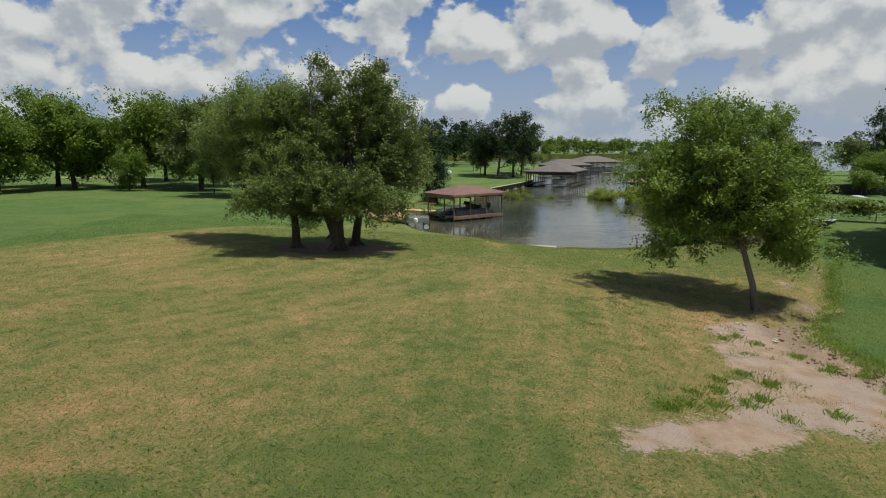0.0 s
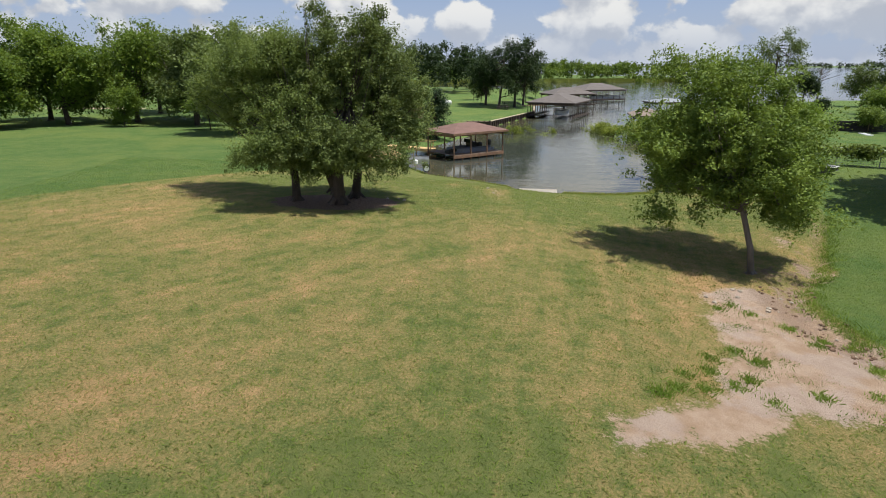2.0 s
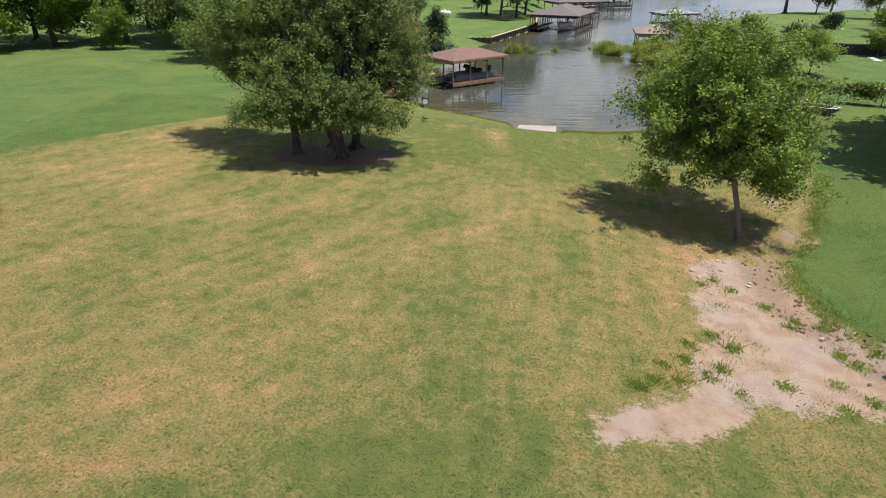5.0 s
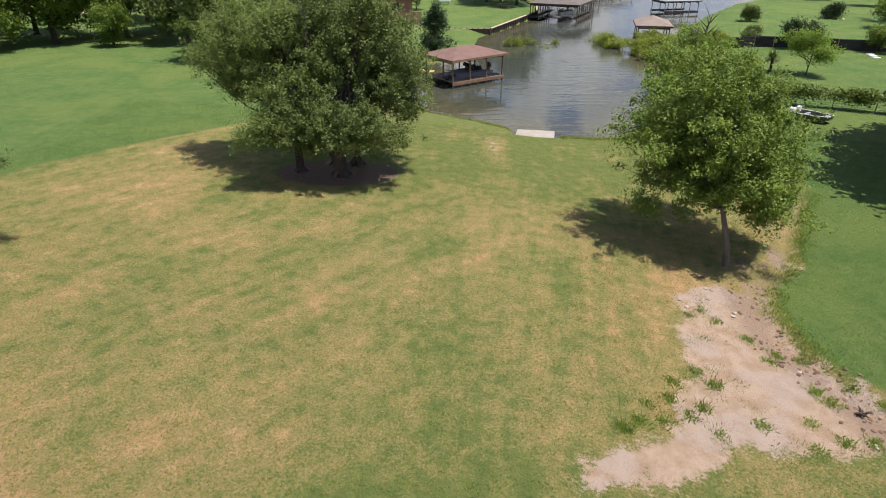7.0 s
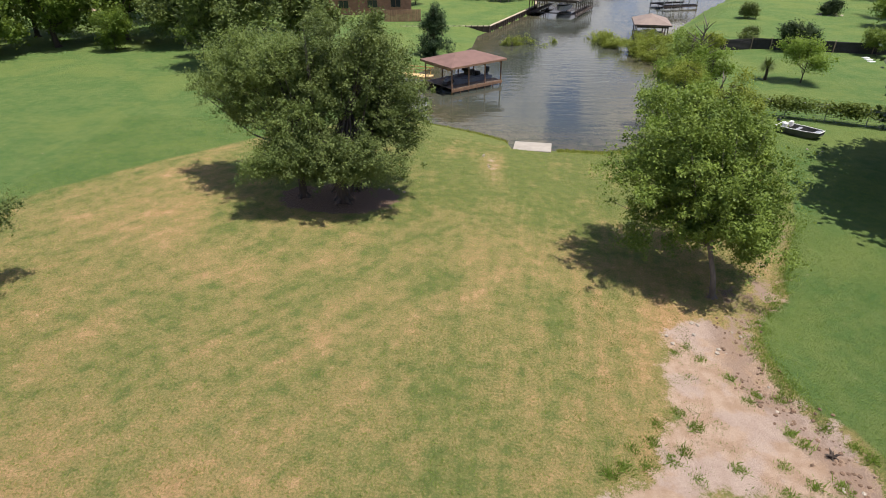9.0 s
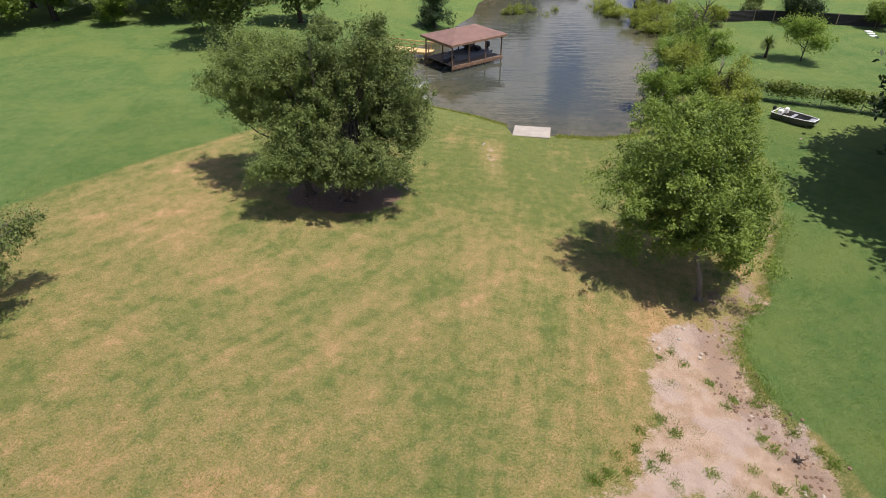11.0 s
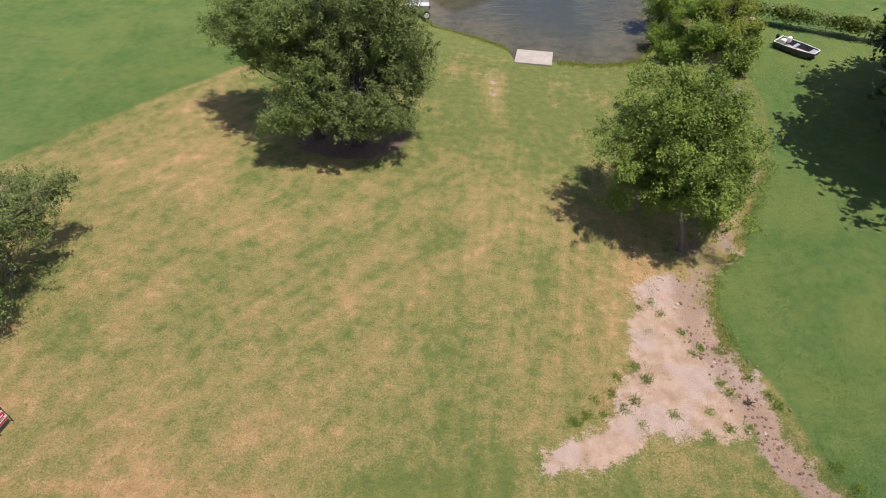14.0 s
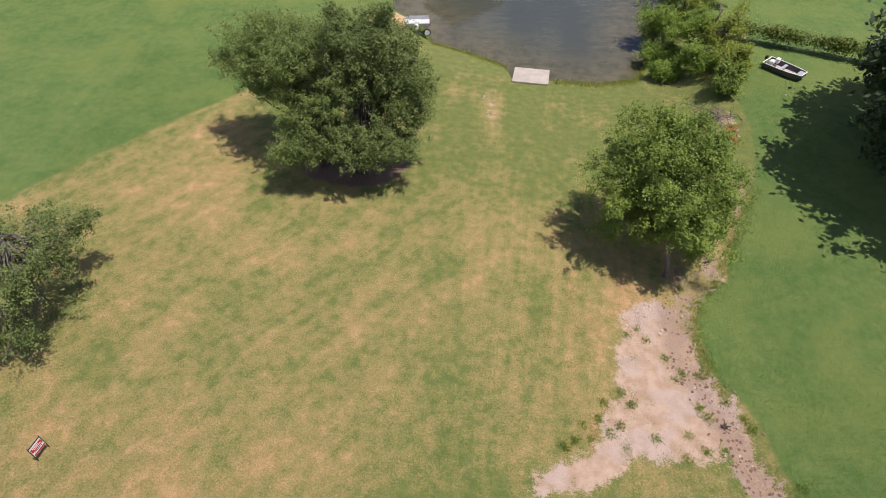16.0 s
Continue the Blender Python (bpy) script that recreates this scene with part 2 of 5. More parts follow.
ALU = plain("aluminium", (0.60, 0.60, 0.60), 0.45, 0.25, vary=0.12)
HULL_DARK = plain("dark_green_hull_paint", (0.055, 0.058, 0.052), 0.5, vary=0.3)
FLOOR_PINK = plain("faded_floor", (0.36, 0.30, 0.29), 0.85, vary=0.3, scale=4)
STEEL = plain("galvanised_steel", (0.42, 0.43, 0.44), 0.45, 0.7, vary=0.2)
RUBBER = plain("rubber", (0.02, 0.02, 0.02), 0.8)
CONCRETE = plain("concrete", (0.36, 0.32, 0.27), 0.9, vary=0.18, scale=1.5, bump=0.008, bump_scale=30)
STONE = plain("pale_stone", (0.42, 0.36, 0.29), 0.9, vary=0.25, scale=3, bump=0.02, bump_scale=8)
CLOD = plain("damp_clay", (0.20, 0.125, 0.08), 0.95, vary=0.35, scale=6, bump=0.02)
EARTH = plain("clay_pile", (0.42, 0.28, 0.145), 0.95, vary=0.25, scale=2, bump=0.05, bump_scale=8)
BRICK = plain("brick", (0.34, 0.17, 0.12), 0.9, vary=0.25, scale=2, bump=0.01)
GLASS = plain("window_glass", (0.03, 0.035, 0.04), 0.06, vary=0.1)
RED = plain("red_paint", (0.50, 0.03, 0.035), 0.45, vary=0.15)
REED = leafy("reeds", (0.20, 0.25, 0.05), (0.36, 0.38, 0.10), 0.4)
FENCE_MESH = plain("dark_mesh_fence", (0.030, 0.028, 0.028), 0.8, vary=0.3)

# ---- building blocks ----


def link(name, mesh, material, parent=None, label="", smooth=False):
    ob = new(name, mesh)
    if material and not mesh.materials:
        mesh.materials.append(material)
    if smooth:
        mesh.shade_smooth()
    if parent:
        ob.parent = parent
    if label:
        ob["label"] = label
    return ob


def part(name, bm, material, parent=None, label="", smooth=False):
    """Links a bmesh as one mesh object under a thing or a part."""
    mesh = bpy.data.meshes.new(name)
    bm.to_mesh(mesh)
    bm.free()
    return link(name, mesh, material, parent, label, smooth)


def thing(name, m, label, category, group="", kind=""):
    ob = new(name)
    ob.empty_display_size = 0.3
    ob.matrix_basis = m
    return tagged(ob, label, category, group, kind)


def box(size, at=(0, 0, 0), turn=(0, 0, 0), bevel=0.0, bm=None):
    """A box by its full size and middle, with softened edges."""
    own = bmesh.new()
    bmesh.ops.create_cube(own, size=1.0, matrix=Matrix.Diagonal((*size, 1)))
    if bevel:
        bmesh.ops.bevel(own, geom=own.edges[:], offset=bevel, segments=1, affect="EDGES")
    bmesh.ops.transform(own, matrix=pose(*at, *turn), verts=own.verts)
    return own if bm is None else join(bm, own)


def join(bm, other):
    mesh = bpy.data.meshes.new("tmp")
    other.to_mesh(mesh)
    other.free()
    bm.from_mesh(mesh)
    bpy.data.meshes.remove(mesh)
    return bm


def tube(points, radii, sides=8, bm=None):
    """A tapered round bar along points."""
    bm = bm or bmesh.new()
    pts = [Vector(p) for p in points]
    rings = []
    for i, p in enumerate(pts):
        d = (pts[min(i + 1, len(pts) - 1)] - pts[max(i - 1, 0)]).normalized()
        q = d.to_track_quat("Z", "Y").to_matrix()
        rings.append([bm.verts.new(p + q @ Vector((math.cos(a) * radii[i], math.sin(a) * radii[i], 0)))
                      for a in (2 * math.pi * k / sides for k in range(sides))])
    for a, b in zip(rings, rings[1:]):
        for k in range(sides):
            bm.faces.new((a[k], a[(k + 1) % sides], b[(k + 1) % sides], b[k]))
    bm.faces.new(rings[-1])
    bm.faces.new(rings[0][::-1])
    return bm


def quads_mesh(name, verts, smooth=False):
    """A mesh of loose quads from an (n, 4, 3) array."""
    k = len(verts)
    mesh = bpy.data.meshes.new(name)
    mesh.vertices.add(4 * k)
    mesh.vertices.foreach_set("co", verts.astype(np.float32).ravel())
    mesh.loops.add(4 * k)
    mesh.loops.foreach_set("vertex_index", np.arange(4 * k, dtype=np.int32))
    mesh.polygons.add(k)
    mesh.polygons.foreach_set("loop_start", np.arange(0, 4 * k, 4, dtype=np.int32))
    mesh.update(calc_edges=True)
    return mesh


def leaf_quads(centers, size, rng, droop=0.3, aspect=0.5, lift=1.7):
    """Pointed leaves round the given centres: a diamond each, folded along the middle."""
    k = len(centers)
    along = rng.normal(size=(k, 3))
    along[:, 2] = along[:, 2] * 0.7 - droop
    along /= np.linalg.norm(along, axis=1, keepdims=True)
    up = rng.normal(size=(k, 3)) * 0.8
    up[:, 2] += lift
    side = np.cross(along, up)
    side /= np.linalg.norm(side, axis=1, keepdims=True) + 1e-9
    s = size * rng.uniform(0.6, 1.35, (k, 1))
    a, b = along * s * 0.5, side * s * aspect * 0.5
    return np.stack([centers - a, centers + b - a * 0.1, centers + a, centers - b - a * 0.1], 1)


def crown_centers(lobes, clusters, per, spread, rng, shell=0.45, upright=0.0):
    """Leaf places: clusters scattered in the lobes (x, y, z, rx, ry, rz), thicker towards the outside, each an uneven tuft."""
    lobes = np.array(lobes, float)
    vol = (lobes[:, 3] * lobes[:, 4] * lobes[:, 5]) ** 0.6
    # boughs first, then tufts round each bough, so that the crown has lumps and gaps
    few = max(5, clusters // 11)
    lead = rng.choice(len(lobes), few, p=vol / vol.sum())
    way = rng.normal(size=(few, 3))
    way /= np.linalg.norm(way, axis=1, keepdims=True)
    core = lobes[lead, :3] + way * rng.uniform(shell**2, 1.0, (few, 1)) ** 0.5 * lobes[lead, 3:] * 0.93
    pick = rng.integers(0, few, clusters)
    d = way[pick] + rng.normal(size=(clusters, 3)) * 0.35
    d /= np.linalg.norm(d, axis=1, keepdims=True)
    girth = (lobes[lead, 3:].mean(1) * 0.20 + 0.12)[pick][:, None]
    tuft = core[pick] + rng.normal(size=(clusters, 3)).clip(-1.8, 1.8) * girth * np.array([0.8, 0.8, 0.55]) + d * girth * rng.uniform(-0.6, 0.8, (clusters, 1))
    out = np.repeat(tuft, per, 0)
    reach = np.repeat(rng.uniform(0.5, 1.3, (clusters, 1)), per, 0) * spread
    axis = np.repeat(d + np.array([0, 0, upright]) + rng.normal(size=(clusters, 3)) * 0.4, per, 0)
    axis /= np.linalg.norm(axis, axis=1, keepdims=True)
    off = rng.normal(size=out.shape).clip(-1.6, 1.6) * reach * 0.5
    return out + off + axis * rng.normal(size=(len(out), 1)).clip(-1.7, 1.7) * reach * 0.75, tuft


def limbs(trunks, tufts, count, rng, bm, fork=0.55, r0=0.05):
    """Limbs that leave the trunks and bend out to some of the tufts."""
    for q in tufts[rng.choice(len(tufts), min(count, len(tufts)), replace=False)]:
        path, radii = trunks[int(np.argmin([np.hypot(*(q[:2] - np.array(p[-1][:2]))) for p, _ in trunks]))]
        s = rng.uniform(fork, 1.0) * (len(path) - 1)
        i = min(int(s), len(path) - 2)
        a = np.array(path[i]) + (np.array(path[i + 1]) - np.array(path[i])) * (s - i)
        q = np.array(q)
        mid = a + (q - a) * 0.5 + np.array([0, 0, -0.12 * np.linalg.norm(q - a)]) + rng.normal(size=3) * 0.12
        r = min(r0 * (0.6 + rng.random() * 0.8), radii[i] * 0.6)
        tube([a, a + (mid - a) * 0.5, mid, q], [r, r * 0.8, r * 0.55, r * 0.15], 5, bm)


def tree(name, m, trunks, lobes, clusters, per, leaf, spread, leaf_mat, label, seed, bark=None, branches=40, shell=0.45,
         upright=0.0, group="", r0=0.05, category="tree", droop=0.3, aspect=0.5, fork=0.55):
    """A tree: tapered trunks and limbs, and a crown of separate leaves in tufts."""
    rng = np.random.default_rng(seed)
    t = thing(name, m, label, category, group)
    leaves, tufts = crown_centers(lobes, clusters, per, spread, rng, shell, upright)
    leaves = leaves[leaves[:, 2] > 0.15]
    bm = bmesh.new()
    for path, radii in trunks:
        tube(path, radii, 9, bm)
        foot = Vector(path[0])
        for k in range(5):
            a = 2 * math.pi * k / 5 + rng.random()
            e = foot + Vector((math.cos(a), math.sin(a), 0)) * radii[0] * 2.1
            tube([foot + Vector((0, 0, radii[0] * 1.6)), foot.lerp(e, 0.55) + Vector((0, 0, radii[0] * 0.4)), e - Vector((0, 0, 0.08))],
                 [radii[0] * 0.55, radii[0] * 0.4, radii[0] * 0.15], 5, bm)
    limbs(trunks, tufts, branches, rng, bm, fork, r0)
    part("trunk", bm, bark or BARK, t, smooth=True)
    link("crown", quads_mesh("crown", leaf_quads(leaves, leaf, rng, droop, aspect)), leaf_mat, t)
    return t

# ---- ground and water ----
SHORE = np.array([(-6, 49.5), (-3.4, 46.4), (-2.3, 43.5), (1.3, 41.6), (3.6, 39.9), (6.2, 38.5), (9.3, 38.1), (12.2, 38.7), (14.0, 42), (16.0, 50),
                  (18.6, 58), (20.5, 66), (23, 76), (27, 83), (38, 103), (50, 122), (69, 130), (80, 136), (110, 136), (400, 160), (4400, 500),
                  (4400, 2300), (-1500, 2300), (-1500, 1800), (-300, 900), (80, 520), (135, 400), (112, 335), (65, 318), (0, 292), (-60, 284),
                  (-60, 262), (-20, 222), (14, 192), (24, 174), (20, 150), (13, 125), (10.9, 102.6), (3.0, 83.2), (1.6, 80), (1.0, 73),
                  (-2.5, 64), (-6.5, 56)], float)


def shore_distance(x, y):
    """Metres to the waterline: positive on land."""
    a, b = SHORE, np.roll(SHORE, -1, 0)
    best, inside = np.full(x.shape, 1e9), np.zeros(x.shape, bool)
    for (ax, ay), (bx, by) in zip(a, b):
        dx, dy = bx - ax, by - ay
        s = np.clip(((x - ax) * dx + (y - ay) * dy) / (dx * dx + dy * dy), 0, 1)
        best = np.minimum(best, np.hypot(x - ax - s * dx, y - ay - s * dy))
        inside ^= ((ay > y) != (by > y)) & (x < dx * (y - ay) / (dy if dy else 1e-9) + ax)
    return np.where(inside, -best, best)


def smooth(v, lo, hi):
    s = np.clip((v - lo) / (hi - lo), 0, 1)
    return s * s * (3 - 2 * s)


def wobble(x, y, scale, seed):
    """Cheap smooth noise of about -1 to 1."""
    r = np.random.default_rng(seed)
    out = np.zeros_like(x)
    for k in range(7):
        f = scale * (0.6 + 0.35 * k)
        a, p = r.uniform(0, 2 * math.pi, 2)
        out += np.sin((x * math.cos(a) + y * math.sin(a)) * f + p + 1.3 * np.sin((x * math.sin(a) - y * math.cos(a)) * f * 0.7 + 2 * p)) / (1 + 0.4 * k)
    return out / 3.2


GULLY = np.array([(15.2, 25), (13.9, 22.4), (12.7, 20.2), (11.7, 18.7), (10.3, 17.3), (9.9, 15.8), (9.85, 14.3), (10.2, 13.0), (10.7, 12.0), (11.0, 10.9),
                  (11.1, 9.8), (11.5, 8.7), (12.6, 7.0), (14.0, 5.5)], float)
BARE = np.array([(8.8, 17.3), (9.8, 16.9), (9.9, 16.2), (10.0, 14.8), (10.2, 13.7), (10.6, 12.8), (11.2, 12.1), (11.4, 10.9), (11.4, 9.8), (11.7, 8.7), (12.8, 7.0),
                 (12.2, 6.9), (11.0, 8.6), (10.3, 9.8), (8.9, 10.2), (7.6, 9.9), (6.5, 9.7), (5.1, 8.8), (3.2, 8.2), (3.1, 8.8), (5.5, 10.3), (6.1, 11.6),
                 (6.7, 12.6), (6.6, 13.9), (7.2, 14.8), (7.6, 16.3)], float)


def line_distance(pts, x, y, closed=False):
    best, inside = np.full(x.shape, 1e9), np.zeros(x.shape, bool)
    ends = np.roll(pts, -1, 0) if closed else pts[1:]
    for (ax, ay), (bx, by) in zip(pts, ends):
        dx, dy = bx - ax, by - ay
        s = np.clip(((x - ax) * dx + (y - ay) * dy) / (dx * dx + dy * dy), 0, 1)
        best = np.minimum(best, np.hypot(x - ax - s * dx, y - ay - s * dy))
        inside ^= ((ay > y) != (by > y)) & (x < dx * (y - ay) / (dy if dy else 1e-9) + ax)
    return np.where(inside, -best, best) if closed else best


def height(x, y):
    x, y = np.broadcast_arrays(np.asarray(x, float), np.asarray(y, float))
    d = shore_distance(x, y)
    plateau = 2.25 - 0.85 * smooth(x, 0, 10) + 0.45 * smooth(x, 11, 17)
    far = smooth(y, 48, 75)
    plateau = plateau * (1 - far) + 1.25 * far + 0.5 * far * smooth(x, 24, 34) * (1 - smooth(y, 90, 120))
    plateau = plateau + 0.9 * smooth(-x, 12, 40) * smooth(y, 40, 80) + 0.25 * wobble(x, y, 0.05, 3) * smooth(d, 0, 30)
    width = 20.0 - 16.0 * smooth(y, 38, 46) - 15.0 * smooth(x, 13, 17) * (1 - smooth(y, 38, 46))
    width = np.maximum(width, 1.5) + 6 * smooth(y, 200, 260)
    wall = smooth(y, 82.4, 83.4) * (1 - smooth(y, 112, 118)) * (1 - smooth(x, 12.5, 14.5)) * smooth(x, -30, -12)
    width = width * (1 - wall) + 0.5 * wall
    plateau = plateau * (1 - 0.42 * wall * (1 - smooth(d, 2, 16)))
    plateau = plateau * (1 - 0.68 * smooth(y, 60, 67) * (1 - smooth(y, 82.4, 83.0)) * smooth(x, -15, -9) * (1 - smooth(x, 6, 8)))
    land = plateau * smooth(d, 0, width) ** (0.42 + 0.58 * smooth(y, 42, 48)) * 0.96 + 0.04 * np.clip(d, 0, 1)
    z = np.where(d > 0, land, np.maximum(d * 0.16, -2.0) - 0.02)
    near = (1 - smooth(np.abs(x), 60, 90)) * (1 - smooth(y, 60, 90))
    g = line_distance(GULLY, x, y)
    z = z - (0.30 + 0.45 * (1 - smooth(y, 7, 10.5))) * np.exp(-((g / 0.5) ** 2)) * near * (0.7 + 0.5 * wobble(x, y, 1.7, 5))
    # the bed of the boat ramp
    bed = (1 - smooth(np.abs(x - 4.95), 1.35, 2.0)) * (1 - smooth(np.abs(y - 38.95), 1.3, 1.8))
    z = z * (1 - bed) + bed * np.minimum(z, (38.95 - y) * 0.105 - 0.04)
    bare = smooth(-line_distance(BARE, x, y, True), -0.5, 0.6)
    z = z + near * smooth(d, 0.5, 4) * (0.035 * wobble(x, y, 0.5, 7) + 0.016 * wobble(x, y, 1.9, 8)) + bare * (0.010 * wobble(x, y, 3.1, 9) + 0.008 * wobble(x, y, 1.3, 15))
    return z


def ground_at(x, y):
    return float(height(np.array([x]), np.array([y]))[0])


def cover(x, y):
    """Bare soil, dryness, lushness and leaf litter of the sheet at x, y."""
    w = 0.5 * wobble(x, y, 0.7, 11)
    bare = smooth(-line_distance(BARE, x, y, True) + 0.35 * wobble(x, y, 1.6, 12), -0.7, 0.5)
    g = line_distance(GULLY, x, y)
    bare = np.maximum(bare, (0.62 - 0.22 * smooth(y, 16.5, 18.5)) * (1 - smooth(g + w * 0.6, 0.1, 0.75)))
    for cx, cy, rx, ry, a in ((2.05, 32.8, 0.65, 4.0, 0.36), (12.2, 19.6, 0.7, 1.3, 0.7), (12.8, 22.5, 0.7, 1.8, 0.5), (19.5, 42.0, 1.6, 0.6, 0.7), (16.0, 31.5, 0.8, 1.2, 0.6), (-54, 86, 11, 1.8, 0.95)):
        r = np.hypot((x - cx) / rx, (y - cy) / ry)
        bare = np.maximum(bare, a * (1 - smooth(r + 0.45 * w, 0.2, 1.2)))
    # edge of the watered lawn on one side, the gully line on the other
    edge = (x + 22.1) * -0.76 + (y - 22.9) * 0.65 + 0.5 * w
    left = smooth(edge, -0.5, 0.9)
    back = smooth(y, 40, 48)
    gx = np.interp(y, [5.5, 7.4, 8.7, 9.8, 10.9, 12.1, 12.8, 13.7, 15.7, 17.7, 18.8, 20.4, 22.9, 24.5, 26.6, 30.9, 34, 42],
                   [14.4, 12.7, 12.0, 11.7, 11.6, 11.3, 10.7, 10.4, 10.3, 10.6, 12.3, 12.9, 14.3, 15.2, 16.1, 17.0, 17.0, 16.8])
    right = smooth(x - gx + 0.25 * w, -0.1, 0.7)
    lush = np.maximum(np.maximum(left, right), back)
    front = 1 - smooth(y - 0.08 * x + w, 7.0, 8.8)
    dry = 0.50 + 0.40 * np.exp(-(((x - 7) / 3.4) ** 2) - ((y - 15) / 6) ** 2) + 0.34 * np.exp(-(((x + 7) / 4.5) ** 2) - ((y - 9) / 4) ** 2)
    dry += 0.20 * np.exp(-(((x + 14) / 5) ** 2) - ((y - 22) / 6) ** 2) - 0.30 * np.exp(-(((x - 0.2) / 1.6) ** 2) - ((y - 10) / 9) ** 2)
    dry -= 0.62 * smooth(y, 19, 31) * smooth(x, -16, -6) + 0.25 * np.exp(-(((x + 1.5) / 2.6) ** 2) - ((y - 7.4) / 2.0) ** 2)
    for k in range(4):
        lane = x - (1.2 + k * 1.05) - (y - 30) * 0.045
        dry += 0.13 * np.exp(-((lane / 0.28) ** 2)) * smooth(y, 14, 20) * (1 - smooth(y, 33, 38))
    # worn tracks towards the boat ramp
    for cx, cy, rx, ry, a in ((-0.5, 35.2, 0.5, 3.4, 0.6), (6.0, 34.2, 0.9, 0.7, 0.45), (8.1, 32.6, 1.2, 1.6, 0.55), (2.3, 28.5, 0.8, 3.5, 0.3), (0.9, 18.5, 0.8, 4.0, 0.22),
                              (7.6, 19.0, 0.5, 2.0, 0.5), (2.6, 37.6, 2.6, 0.5, 0.35), (2.0, 32.8, 0.7, 3.0, 0.8)):
        dry += a * np.exp(-(((x - cx - 0.08 * (y - cy)) / rx) ** 2) - ((y - cy) / ry) ** 2)
    dry += 0.55 * np.exp(-(((y - 7.0 - 0.05 * w) / 0.28) ** 2)) * smooth(-x, 2, 5) - 0.20 * front
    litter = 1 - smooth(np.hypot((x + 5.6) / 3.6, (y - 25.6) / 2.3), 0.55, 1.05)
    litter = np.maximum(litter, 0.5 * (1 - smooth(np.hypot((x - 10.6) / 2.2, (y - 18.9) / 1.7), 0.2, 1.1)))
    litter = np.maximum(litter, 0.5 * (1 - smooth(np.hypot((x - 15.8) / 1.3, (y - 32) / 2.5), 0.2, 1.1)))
    lush = lush * (1 - 0.8 * bare)
    dry = dry * (1 - 0.9 * lush)
    return np.stack([np.clip(bare, 0, 1), np.clip(dry, 0, 1), np.clip(lush, 0, 1), np.clip(litter, 0, 1)], -1)


def dampness(x, y):
    """How dark and moist the soil is: along the washed-out gully."""
    g = line_distance(GULLY + np.array([-0.4, 0.0]), x, y)
    return np.clip(np.exp(-((g / 0.75) ** 2)) + 0.2 * wobble(x, y, 1.3, 14), 0, 1)


def graded(lo, hi, step, first, last, growth):
    mid = list(np.arange(lo, hi, step))
    up, s = [hi], step
    while up[-1] < last:
        s *= growth
        up.append(up[-1] + s)
    down, s = [lo - step], step
    while down[-1] > first:
        s *= growth
        down.append(down[-1] - s)
    return np.array(down[::-1] + mid + up)


def sheet(name, xs, ys, z_of):
    gx, gy = np.meshgrid(xs, ys)
    x, y = gx.ravel(), gy.ravel()
    z = z_of(x, y)
    i = np.arange((len(ys) - 1) * len(xs)).reshape(len(ys) - 1, len(xs))[:, :-1].ravel()
    faces = np.stack([i, i + 1, i + 1 + len(xs), i + len(xs)], 1)
    mesh = bpy.data.meshes.new(name)
    mesh.vertices.add(len(x))
    mesh.vertices.foreach_set("co", np.stack([x, y, z], 1).astype(np.float32).ravel())
    mesh.loops.add(faces.size)
    mesh.loops.foreach_set("vertex_index", faces.ravel().astype(np.int32))
    mesh.polygons.add(len(faces))
    mesh.polygons.foreach_set("loop_start", np.arange(0, faces.size, 4, dtype=np.int32))
    mesh.update(calc_edges=True)
    return mesh, x, y


mesh, gx, gy = sheet("ground", graded(-24, 26, 0.25, -4600, 4600, 1.075), graded(4, 45, 0.22, -600, 4600, 1.07), height)
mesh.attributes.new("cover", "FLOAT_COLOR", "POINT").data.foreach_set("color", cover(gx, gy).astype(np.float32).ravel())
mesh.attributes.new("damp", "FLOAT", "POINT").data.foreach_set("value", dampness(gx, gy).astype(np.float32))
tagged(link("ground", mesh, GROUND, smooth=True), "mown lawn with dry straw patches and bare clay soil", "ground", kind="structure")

mesh, gx, gy = sheet("water", graded(-10, 30, 1.0, -1600, 4600, 1.15), graded(36, 90, 1.0, 30, 4600, 1.15), lambda x, y: x * 0)
mesh.attributes.new("shallow", "FLOAT", "POINT").data.foreach_set("value", (1 - smooth(-shore_distance(gx, gy), 0.0, 7.0)).astype(np.float32))
tagged(link("water", mesh, WATER), "murky lake water rippled by a light breeze", "water", kind="structure")

# ---- grass that stands up ----


